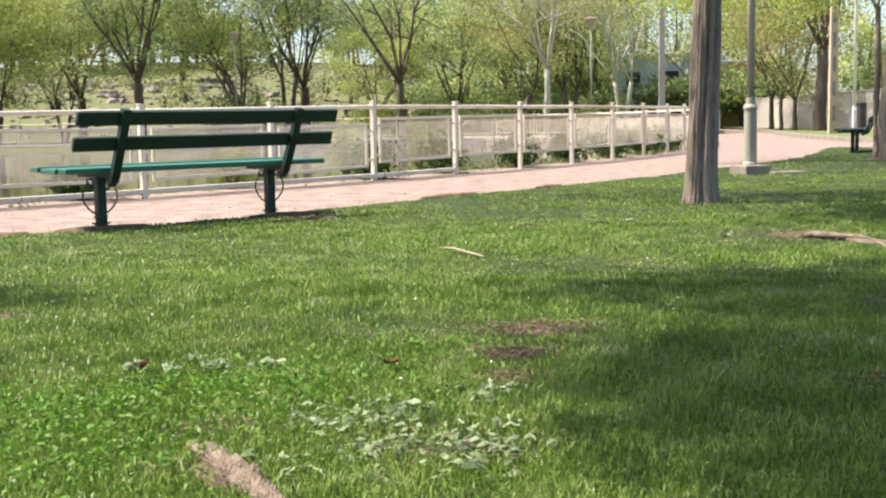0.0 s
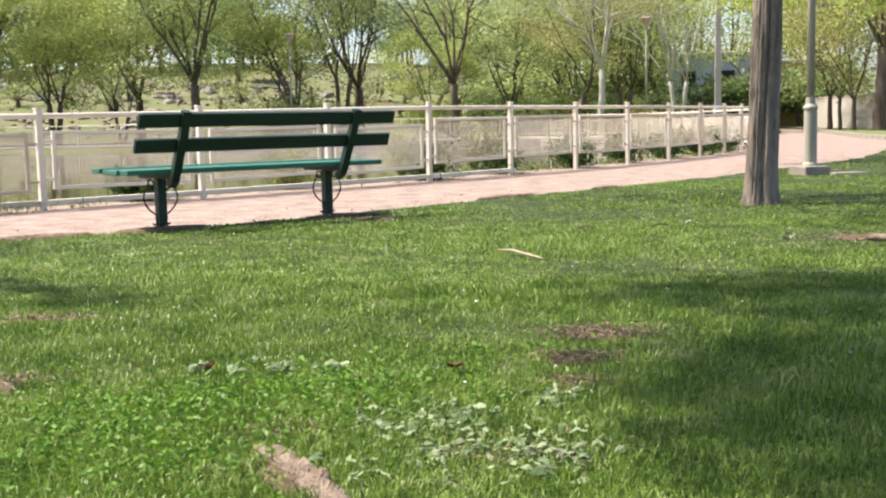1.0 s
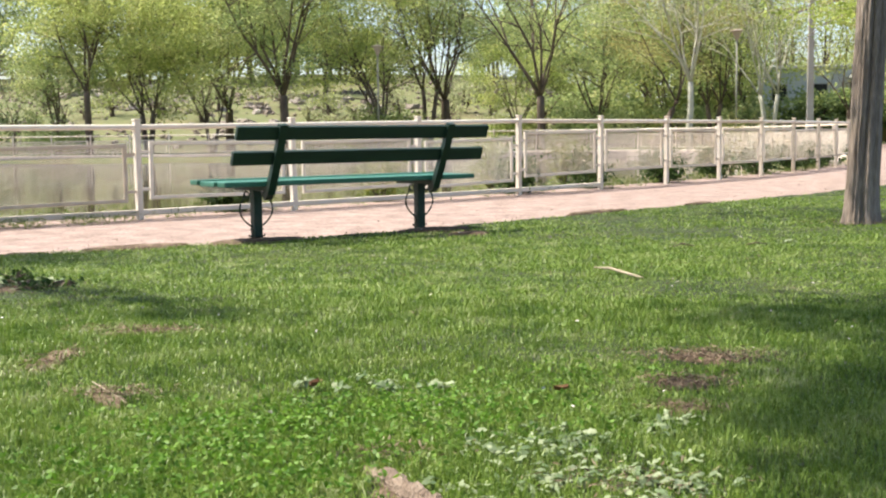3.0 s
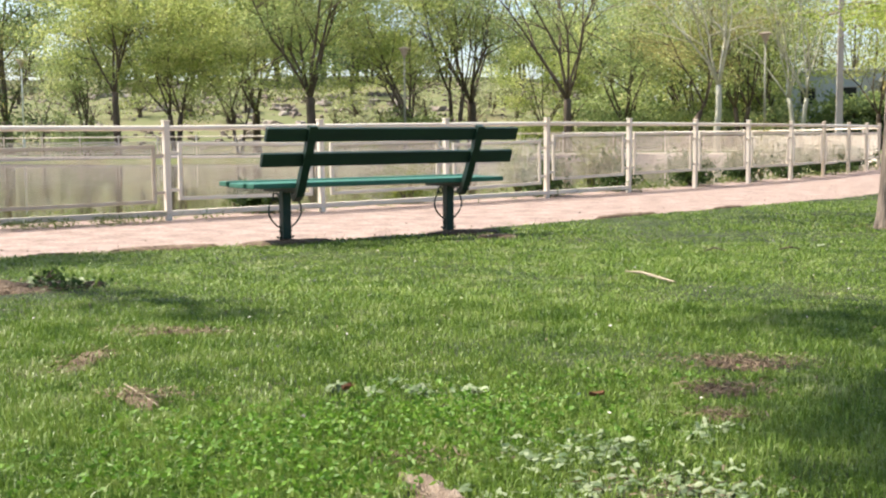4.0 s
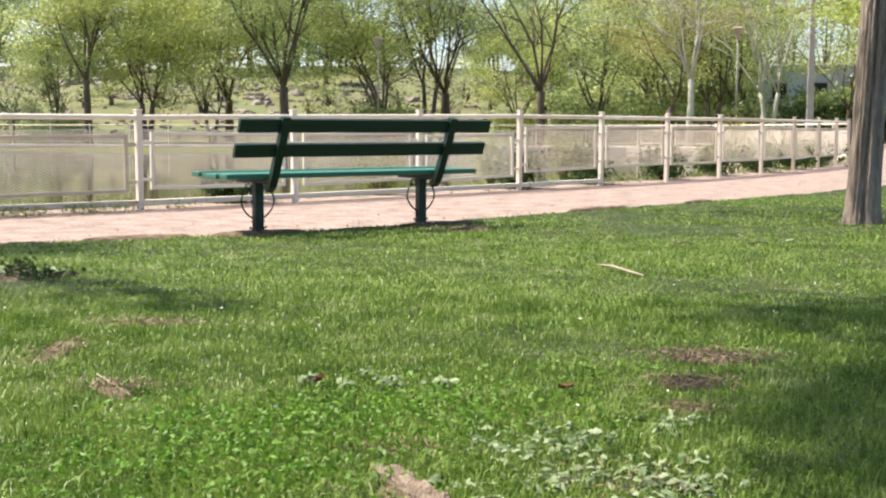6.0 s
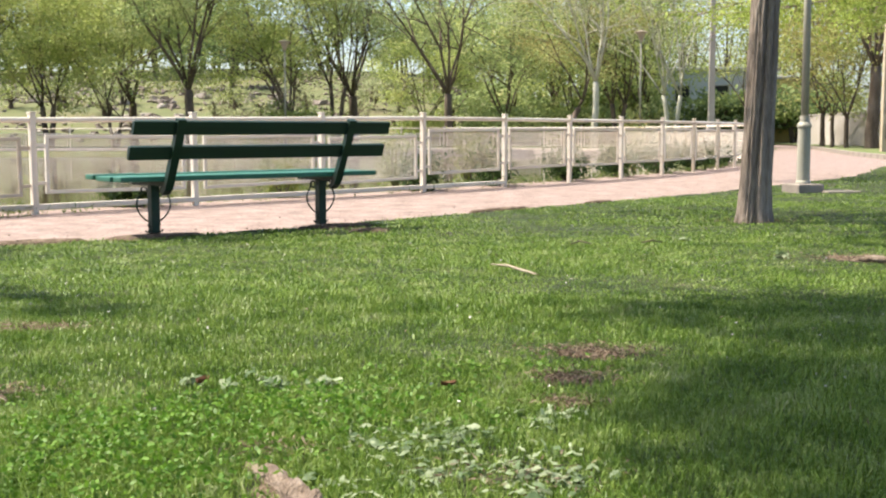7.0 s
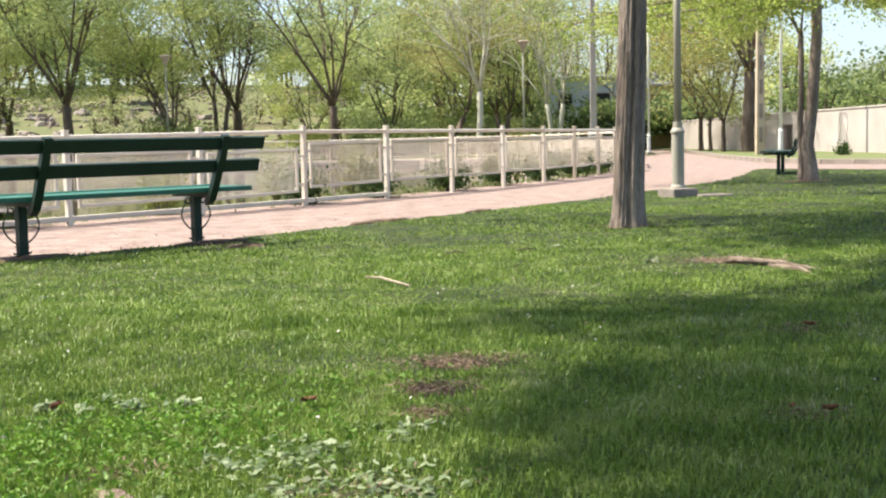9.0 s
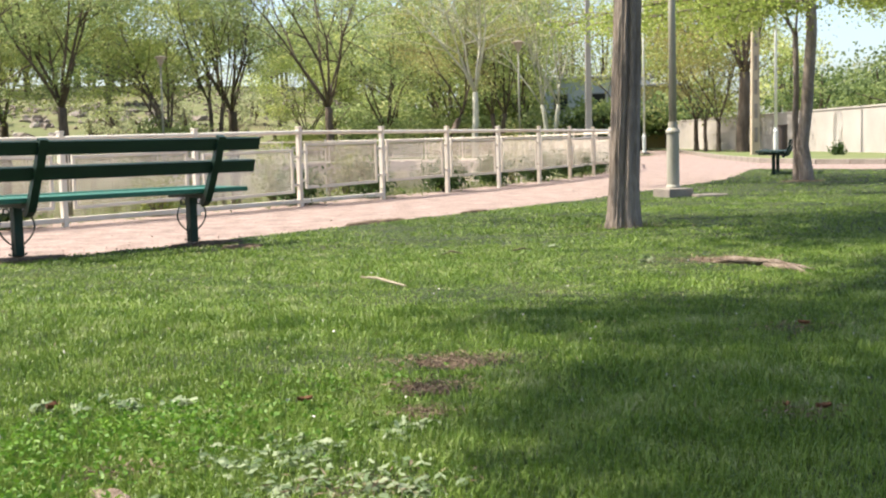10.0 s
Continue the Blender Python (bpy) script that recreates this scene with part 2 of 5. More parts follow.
def lawn_right(y):
    return np.interp(y, [-8, 8, 16, 24.6], [26, 26, 15, 8.15])


def fence_point(s):
    """The fence's line: s metres on from the post beside the bench; it bends gently away."""
    x, y, step = -3.950, 10.901, 0.01 if s >= 0 else -0.01
    for i in range(round(abs(s) / 0.01)):
        u = i * step
        h = radians(48.51 + (0.876 * u + 0.0182 * u * u if u > 0 else 2.8 * max(u, -7)))
        x, y = x + math.cos(h) * step, y + math.sin(h) * step
    return Vector((x, y, 0))


BAY = 1.728
near_line = [fence_point(BAY * i) for i in range(-6, 12)]
end = near_line[-1]
# the fence turns round the pond's end and comes back along its far bank
FAR_Y = 50.3
turns = [end, Vector((end.x + 1.3, end.y + 6, 0)), Vector((end.x + 0.9, 43, 0)), Vector((end.x - 0.6, 47, 0)), Vector((end.x - 3.4, 49.4, 0)), Vector((end.x - 7.5, FAR_Y, 0)), Vector((-14, FAR_Y + 0.6, 0)), Vector((-56, FAR_Y, 0))]
far_line = []
for a, b in zip(turns, turns[1:]):
    n = max(1, round((b - a).length / 1.72))
    far_line += [a.lerp(b, (k + 1) / n) for k in range(n)]

# ---------------------------------------------------------------- setting: ground, pond, path, lawn


def in_pond(x, y, grow=0.0):
    """Whether a place lies in the pond, off its fence."""
    if y > FAR_Y - 1.0 - grow:
        return False
    for a, b in zip(near_line, near_line[1:]):
        if a.y <= y < b.y:
            return x < a.x + (b.x - a.x) * (y - a.y) / (b.y - a.y) - 1.0 - grow
    if y >= near_line[-1].y:
        return x < end.x - 0.9 - grow
    return False


def hill(x, y):
    """Height of the open ground."""
    far = max(0.0, y - 66)
    rise = min(6.9, far * 0.135) * (1 / (1 + math.exp(min(60, (x - 6) / 5))))
    return -0.06 + rise + (0.35 * noise.noise(Vector((x * 0.09, y * 0.09, 0))) + 0.2 * noise.noise(Vector((x * 0.3, y * 0.3, 4)))) * min(1, far / 8)


def axis(stops):
    out = []
    for (a, b, n) in stops:
        out += list(np.linspace(a, b, n, endpoint=False))
    return out + [stops[-1][1]]


gx = axis([(-4000, -300, 8), (-300, -60, 12), (-60, 40, 110), (40, 300, 14), (300, 4000, 8)])
gy = axis([(-4000, -60, 8), (-60, 2, 12), (2, 54, 66), (54, 140, 60), (130, 400, 12), (400, 4000, 8)])
gv = [(x, y, (-1.2 if in_pond(x, y) else hill(x, y))) for y in gy for x in gx]
w = len(gx)
gf = [(j * w + i, j * w + i + 1, (j + 1) * w + i + 1, (j + 1) * w + i) for j in range(len(gy) - 1) for i in range(w - 1)]
tagged(mesh_np("ground", gv, gf, M_ground, smooth=True), "dry stony meadow rising to a low hill", "ground", kind="structure")

water = bmesh.new()
shore = [p + Vector((-0.72, 0.72, 0)) for p in near_line] + [Vector((end.x + 0.2, 43, 0)), Vector((end.x - 1.2, 46.6, 0)), Vector((end.x - 3.8, 48.8, 0)), Vector((end.x - 7.5, FAR_Y - 0.6, 0)), Vector((-60, FAR_Y - 0.5, 0)), Vector((-60, 0, 0))]
water.faces.new([water.verts.new((p.x, p.y, -0.2)) for p in shore])
tagged(part("water", water, M_water), "still greenish brown pond water reflecting trees", "water", kind="structure")

bm = bmesh.new()
edge = [Vector((-60, FAR_Y - 0.55, 0)), Vector((-14, FAR_Y, 0)), Vector((end.x - 7.5, FAR_Y - 0.55, 0)), Vector((end.x - 3.7, 48.9, 0)), Vector((end.x - 1.0, 46.7, 0)), Vector((end.x + 0.4, 43, 0)), Vector((end.x + 0.8, 33, 0)), end + Vector((-0.3, 1, 0))]
for a, b in zip(edge, edge[1:]):
    d = b - a
    box(bm, (d.length + 0.1, 0.7, 0.42), Matrix.Translation((a + b) / 2 + Vector((0, 0.2, -0.2))) @ Matrix.Rotation(math.atan2(d.y, d.x), 4, "Z"), 0.02)
tagged(part("pond_wall", bm, M_edge), "pale pinkish concrete edge of the far bank", "pond wall", kind="structure")

# far bank lawn
bm = bmesh.new()
bank = [(-60, FAR_Y - 0.2), (-14, FAR_Y + 0.4), (0, FAR_Y - 0.2), (6, 47.5), (9, 45), (12, 50), (12, 66), (-60, 66)]
bm.faces.new([bm.verts.new((x, y, 0.0)) for x, y in bank])
bmesh.ops.triangulate(bm, faces=bm.faces)
tagged(part("bank", bm, M_bank), "patchy green grass on the far bank", "grass", kind="structure")

# path
bm = bmesh.new()
rim = [p + Vector((-0.35, 0.35, 0)) for p in near_line] + [Vector((end.x + 1.6, 33, 0)), Vector((9.6, 45, 0)), Vector((10.8, 66, 0)), Vector((60, 66, 0)), Vector((60, -8, 0)), Vector((-16, -8, 0))]
bm.faces.new([bm.verts.new((p.x, p.y, -0.035)) for p in rim])
bmesh.ops.triangulate(bm, faces=bm.faces)
tagged(part("path", bm, M_path), "sunlit pinkish grit path along the pond fence", "path", kind="structure")

# lawn: a raised turf with a ragged, crumbling lip
rows_y = axis([(-8, 1.5, 12), (1.5, 12, 120), (12, 24.6, 70)])
lv, lf, cols = [], [], 60
for y in rows_y:
    xl, xr = float(lawn_left(y)), float(lawn_right(y))
    xl += 0.13 * noise.noise(Vector((y * 2.2, 1, 0))) + 0.07 * noise.noise(Vector((y * 7, 2, 0)))
    lv.append((xl - 0.05, y, -0.08))
    for k in range(cols):
        u = (k / (cols - 1)) ** 1.6
        x = xl + (xr - xl) * u
        lv.append((x, y, 0.012 * noise.noise(Vector((x * 1.3, y * 1.3, 0))) + 0.006 * noise.noise(Vector((x * 5, y * 5, 3)))))
    lv.append((xr + 0.05, y, -0.08))
w = cols + 2
lf = [(j * w + i, j * w + i + 1, (j + 1) * w + i + 1, (j + 1) * w + i) for j in range(len(rows_y) - 1) for i in range(w - 1)]
tagged(mesh_np("lawn", lv, lf, M_soil, smooth=True), "short green park lawn on dark soil", "lawn", kind="structure")

# verge, kerb and boundary wall beyond the second path
kerb_line = [Vector(p) for p in ((15.5, 61, 0), (13.4, 50, 0), (11.2, 38, 0), (10.4, 31.5, 0), (10.8, 28.6, 0), (12.4, 26.4, 0), (16, 23.6, 0), (26, 17, 0))]
bm = bmesh.new()
bm.faces.new([bm.verts.new((p.x, p.y, 0.04)) for p in kerb_line + [Vector((40, 17, 0)), Vector((40, 70, 0)), Vector((16, 70, 0))]])
bmesh.ops.triangulate(bm, faces=bm.faces)
tagged(part("verge", bm, M_bank), "green grass verge in front of the wall", "grass", kind="structure")
kerb = anchor("kerb", Matrix(), "pale concrete kerb along the grass verge", "kerb", kind="structure")
for a, b in zip(kerb_line, kerb_line[1:]):
    d = b - a
    n = max(1, round(d.length / 1.0))
    for i in range(n):
        bm = bmesh.new()
        box(bm, (d.length / n - 0.012, 0.14, 0.24), Matrix(), 0.012)
        o = part("kerb_stone", bm, M_concrete, kerb)
        o.matrix_world = Matrix.Translation(a + d * ((i + 0.5) / n) + Vector((0, 0, -0.03))) @ Matrix.Rotation(math.atan2(d.y, d.x), 4, "Z")
wall_a, wall_b = Vector((17.0, 66, 0)), Vector((16.1, 24, 0))
d = wall_b - wall_a
wall_m = Matrix.Translation((wall_a + wall_b) / 2) @ Matrix.Rotation(math.atan2(d.y, d.x), 4, "Z")
wall = anchor("wall_east", wall_m, "cream rendered boundary wall with lighter repair patches", "wall", kind="structure")
bm = bmesh.new()
box(bm, (d.length, 0.22, 1.62), pose(0, 0, 0.7), 0.02)
o = part("wall_body", bm, M_wall, wall)
bm = bmesh.new()
box(bm, (d.length, 0.28, 0.06), pose(0, 0, 1.54), 0.015)
o = part("coping", bm, M_wall, wall)
for px, wd, pz, ht in ((3.4, 0.9, 0.78, 1.30), (9.5, 1.4, 0.62, 0.9), (-6, 1.1, 0.9, 0.7)):
    bm = bmesh.new()
    got = []
    for u in np.linspace(0, 2 * math.pi, 28, endpoint=False):
        c, q = math.cos(u), math.sin(u)
        sq = 1 / max(abs(c), abs(q)) ** 0.8 * (1 + 0.10 * noise.noise(Vector((px + 3 * c, 3 * q, 0))))
        got.append(bm.verts.new((px + wd / 2 * c * sq + 0.06 * q, -0.116, pz + ht / 2 * q * sq)))
    bm.faces.new(got[::-1])
    bmesh.ops.solidify(bm, geom=bm.faces[:], thickness=0.004)
    part("repair_patch", bm, M_patch, wall, "lighter patch of fresh render")

# ---------------------------------------------------------------- fence round the pond

POST_H = 0.925


def fence_meshes():
    """Shared meshes of one bay: post, rails, panel frame and expanded-metal sheet."""
    made = {}
    bm = bmesh.new()
    box(bm, (0.057, 0.057, POST_H + 0.1), pose(0, 0, POST_H / 2 - 0.05), 0.008)
    box(bm, (0.066, 0.066, 0.014), pose(0, 0, POST_H), 0.004)
    made["post"] = bm
    bm = bmesh.new()
    tube(bm, [(0, 0, 0), (1, 0, 0)], 0.026, 10)
    made["top_rail"] = bm
    bm = bmesh.new()
    box(bm, (1, 0.05, 0.05), pose(0.5, 0, 0), 0.006)
    made["bottom_rail"] = bm
    wid, hgt = BAY - 0.26, 0.53
    bm = bmesh.new()
    for sx in (-1, 1):
        box(bm, (0.032, 0.03, hgt), pose(sx * wid / 2, 0, 0), 0.004)
    for sz in (-1, 1):
        box(bm, (wid - 0.03, 0.028, 0.032), pose(0, 0, sz * (hgt / 2 - 0.016)), 0.004)
    for sx in (-1, 1):
        for sz in (-0.32, 0.32):
            box(bm, (0.11, 0.012, 0.03), pose(sx * (wid / 2 + 0.06), 0, sz * hgt), 0.003)
    made["frame"] = bm
    verts, faces = [], []
    pitch, rise, half = 0.048, 0.024, 0.0022
    w2, h2 = wid / 2 - 0.012, hgt / 2 - 0.012
    for sgn in (-1, 1):
        slope = sgn * rise / pitch
        c = -h2 - abs(slope) * w2
        while c < h2 + abs(slope) * w2:
            xs = sorted(((-h2 - c) / slope, (h2 - c) / slope))
            x0, x1 = max(-w2, xs[0]), min(w2, xs[1])
            if x1 - x0 > 0.01:
                k = len(verts)
                for yy, dz in ((0.0014, -half), (0.0014, half), (-0.0014, half), (-0.0014, -half)):
                    verts += [(x0, yy + sgn * 0.001, slope * x0 + c + dz), (x1, yy + sgn * 0.001, slope * x1 + c + dz)]
                for q in range(4):
                    r = (q + 1) % 4
                    faces.append((k + 2 * q, k + 2 * q + 1, k + 2 * r + 1, k + 2 * r))
            c += rise
    made["mesh"] = (verts, faces)
    return made


def build_fence(name, line, label, short_from=None):
    top = anchor(name, Matrix.Translation(line[0]), label, "fence", kind="")
    made = fence_meshes()
    base = {}
    for key, bm in made.items():
        if key == "mesh":
            o = mesh_np("mesh", *bm, M_fence)
        else:
            o = part(key, bm, M_fence)
        base[key] = o.data
        bpy.data.objects.remove(o)
    rr = random.Random(5)

    def put(key, data, m, parent):
        o = new(key, data)
        o.parent = parent
        o.matrix_basis = m
        return o
    inv = Matrix.Translation(-line[0])
    for i, p in enumerate(line):
        d = (line[min(i + 1, len(line) - 1)] - line[max(i - 1, 0)])
        turn = Matrix.Rotation(math.atan2(d.y, d.x), 4, "Z")
        lean = Matrix.Rotation(radians(rr.uniform(-0.7, 0.7)), 4, "Y")
        tall = (lambda k: 0.872 + 0.053 * min(1, max(0, (k - 6) / 3))) if short_from is not None else (lambda k: POST_H)
        put("post", base["post"], inv @ Matrix.Translation(p) @ turn @ lean @ Matrix.Diagonal((1, 1, tall(i) / POST_H, 1)), top)
        if i + 1 == len(line):
            break
        d = line[i + 1] - p
        turn = Matrix.Rotation(math.atan2(d.y, d.x), 4, "Z")
        scale = Matrix.Diagonal((d.length, 1, 1, 1))
        up = Matrix.Rotation(-math.atan2(tall(i + 1) - tall(i), d.length), 4, "Y")
        put("top_rail", base["top_rail"], inv @ Matrix.Translation(p + Vector((0, 0, tall(i) - 0.066))) @ turn @ up @ scale, top)
        if short_from is None or i < 10:
            put("bottom_rail", base["bottom_rail"], inv @ Matrix.Translation(p + Vector((0, 0, 0.03))) @ turn @ scale, top)
        size = Matrix.Diagonal((d.length / BAY, 1, 1, 1))
        low = 0.395
        if name == "fence" and short_from is not None and i >= short_from:
            size, low = Matrix.Diagonal((d.length / BAY, 1, 1.04, 1)), 0.465
        pan = put("panel_frame", base["frame"], inv @ Matrix.Translation(p + d / 2 + Vector((0, 0, low + rr.uniform(-0.012, 0.012)))) @ turn @ Matrix.Rotation(radians(rr.uniform(-0.9, 0.9)), 4, "Y") @ size, top)
        put("mesh_sheet", base["mesh"], Matrix(), pan)
    return top


build_fence("fence", near_line, "cream painted steel fence with expanded metal panels", 9)
build_fence("fence", far_line, "weathered white steel fence on the far bank")

# ---------------------------------------------------------------- benches


def scroll(cx, cz, r0, r1, a0, a1, n=18):
    return [(cx + (r0 + (r1 - r0) * k / n) * math.cos(radians(a0 + (a1 - a0) * k / n)), 0, cz + (r0 + (r1 - r0) * k / n) * math.sin(radians(a0 + (a1 - a0) * k / n))) for k in range(n + 1)]


def build_bench(m, label, seat=None):
    """A park bench; its length runs along x, people sit towards +y, the back leans to -y."""
    top = anchor("park_bench", m, label, "bench", "benches by the path")
    # seat slats take the sunlit tone, back slats and supports the shaded one
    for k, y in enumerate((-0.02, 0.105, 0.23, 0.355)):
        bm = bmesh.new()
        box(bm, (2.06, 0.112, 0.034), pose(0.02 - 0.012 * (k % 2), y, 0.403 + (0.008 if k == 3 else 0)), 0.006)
        part("seat_slat", bm, seat or M_green_sunlit, top, "" if seat else "green seat slat in a lighter, sunlit tone")
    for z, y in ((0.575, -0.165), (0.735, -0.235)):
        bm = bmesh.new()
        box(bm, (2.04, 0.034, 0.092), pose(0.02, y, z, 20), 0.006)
        part("back_slat", bm, M_green_shaded, top)
    for x in (-0.68, 0.68):
        bm = bmesh.new()
        box(bm, (0.062, 0.062, 0.46), pose(x, 0.12, 0.13), 0.006)
        leg = part("leg", bm, M_iron, top)
        bm = bmesh.new()
        box(bm, (0.055, 0.46, 0.035), pose(x, 0.15, 0.368), 0.006)
        part("seat_bearer", bm, M_iron, top)
        bm = bmesh.new()
        pts = [(x, -0.03, 0.31), (x, -0.075, 0.34), (x, -0.105, 0.40), (x, -0.16, 0.52), (x, -0.215, 0.63), (x, -0.275, 0.79)]
        rings = []
        for i, p in enumerate(pts):
            a, b = Vector(pts[max(i - 1, 0)]), Vector(pts[min(i + 1, 5)])
            t = (b - a).normalized()
            nrm = Vector((0, -t.z, t.y))
            rings.append([bm.verts.new(Vector(p) + Vector((sx * 0.029, 0, 0)) + nrm * sn * 0.02) for sx, sn in ((-1, -1), (1, -1), (1, 1), (-1, 1))])
        for r0, r1 in zip(rings, rings[1:]):
            for k in range(4):
                bm.faces.new((r0[k], r0[(k + 1) % 4], r1[(k + 1) % 4], r1[k]))
        bm.faces.new(rings[0][::-1])
        bm.faces.new(rings[-1])
        bmesh.ops.recalc_face_normals(bm, faces=bm.faces)
        part("back_support", bm, M_green_shaded, top)
        for s in (-1, 1):
            bow = [(0.012 + 0.092 * math.sin(math.pi * k / 20) ** 0.75, 0, 0.345 - 0.235 * k / 20) for k in range(21)]
            for pts in (scroll(0.050, 0.318, 0.008, 0.030, 380, 60, 16) + bow[4:], scroll(0.034, 0.062, 0.010, 0.032, 330, 100, 14)):
                bm = bmesh.new()
                tube(bm, [(x + s * (0.02 + p[0]), 0.12, p[2]) for p in pts], 0.006, 6)
                part("scroll", bm, M_iron, leg)
    return top


bench_dir = 43.5
bench_at = Matrix.Translation((-2.12, 8.19, 0)) @ Matrix.Rotation(radians(bench_dir), 4, "Z") @ Matrix.Translation((0.68, -0.12, -0.01))
build_bench(bench_at, "dark green slatted park bench with scrolled iron legs")
build_bench(Matrix.Translation((7.44, 21.66, -0.01)) @ Matrix.Rotation(radians(68.2), 4, "Z") @ Matrix.Translation((0, -0.12, 0)), "dark green slatted park bench beside a tree at the path bend", M_iron)

# ---------------------------------------------------------------- street lamps and poles


def build_lamp(x, y, z, height, paint, label, plinth=True):
    top = anchor("street_lamp", Matrix.Translation((x, y, z)), label, "street lamp", "park lamps")
    if plinth:
        bm = bmesh.new()
        box(bm, (0.34, 0.34, 0.2), pose(0, 0, 0.0, 0, 0, 20), 0.015)
        part("plinth", bm, M_concrete, top)
    bm = bmesh.new()
    lathe(bm, [(0.09, 0.08), (0.085, 0.12), (0.074, 0.14), (0.072, 0.74)], 20)
    part("lower_column", bm, paint, top, smooth=False)
    bm = bmesh.new()
    lathe(bm, [(0.075, 0.735), (0.083, 0.745), (0.083, 0.765), (0.070, 0.785), (0.056, 0.80), (0.052, 0.87)], 20)
    part("collar", bm, paint, top)
    bm = bmesh.new()
    lathe(bm, [(0.046, 0.86), (0.036, height - 0.42)], 14)
    part("pole", bm, paint, top, smooth=True)
    bm = bmesh.new()
    lathe(bm, [(0.05, height - 0.45), (0.06, height - 0.40), (0.085, height - 0.34), (0.20, height - 0.06), (0.21, height - 0.05)], 16)
    lan = part("lantern", bm, M_lantern, top, "flared copper-pink lantern")
    bm = bmesh.new()
    lathe(bm, [(0.29, height - 0.05), (0.29, height - 0.02), (0.12, height + 0.03), (0.03, height + 0.05)], 16)
    part("cap", bm, M_lantern, lan)
    return top


build_lamp(3.70, 14.2, 0, 4.0, M_lamp, "grey-green street lamp on a square concrete plinth")
build_lamp(6.45, 51.4, 0.0, 4.85, M_lamp, "pale street lamp with flared lantern beyond the fence")
build_lamp(-8.97, 54.5, 0, 4.75, M_lamp, "grey street lamp on the far bank")
build_lamp(-28.95, 58, 0, 4.8, M_lamp_white, "pale street lamp on the far bank beside dark trees")
build_lamp(12.62, 37.0, 0.04, 7.4, M_lamp_white, "white street lamp on the grass verge")

# slab lying in the grass beside the near lamp
bm = bmesh.new()
box(bm, (0.40, 0.30, 0.05), pose(0, 0, 0, 0, 0, 12), 0.012)
o = part("concrete_slab", bm, M_concrete)
o.location = (4.08, 14.12, 0.0)
tagged(o, "flat concrete slab set in the lawn beside a lamp", "slab")


def build_utility_pole(x, y, h, w, mat, label, slots):
    top = anchor("utility_pole", Matrix.Translation((x, y, 0)), label, "utility pole")
    bm = bmesh.new()
    a, b = w / 2, w / 2 * 0.62
    lo = [bm.verts.new((sx * a, sy * a * 0.8, -0.1)) for sx, sy in ((-1, -1), (1, -1), (1, 1), (-1, 1))]
    hi = [bm.verts.new((sx * b, sy * b * 0.8, h)) for sx, sy in ((-1, -1), (1, -1), (1, 1), (-1, 1))]
    for k in range(4):
        bm.faces.new((lo[k], lo[(k + 1) % 4], hi[(k + 1) % 4], hi[k]))
    bm.faces.new(lo[::-1])
    bm.faces.new(hi)
    part("shaft", bm, mat, top)
    # slots are flat plates on the face; their inner shade is put into a darker colour
    for i in range(slots):
        z = 0.7 + i * (h - 1.2) / max(1, slots)
        bm = bmesh.new()
        wd = w * (1 - 0.38 * z / h)
        box(bm, (wd * 0.42, 0.02, (h - 1.2) / slots * 0.62), pose(0, -wd * 0.4 - 0.004, z), 0.004)
        part("recess", bm, M_concrete, top)
    return top


build_utility_pole(12.93, 40.0, 7.5, 0.28, M_tan, "tan concrete utility pole with recessed slots by the wall", 8)
build_utility_pole(9.55, 52.2, 8.0, 0.28, M_wall, "grey concrete utility pole behind the fence", 0)
build_lamp(11.46, 50.0, 0.0, 7.4, M_lamp_white, "white street lamp at the end of the path")

bm = bmesh.new()
lathe(bm, [(0.15, -0.02), (0.17, 0.0), (0.17, 0.92), (0.19, 0.93), (0.19, 0.97), (0.15, 0.975), (0.14, 0.6)], 16)
o = part("litter_bin", bm, M_bin)
o.location = (13.16, 38.0, 0.03)
tagged(o, "dark brown metal litter bin beside a lamp", "litter bin")

# ---------------------------------------------------------------- trees


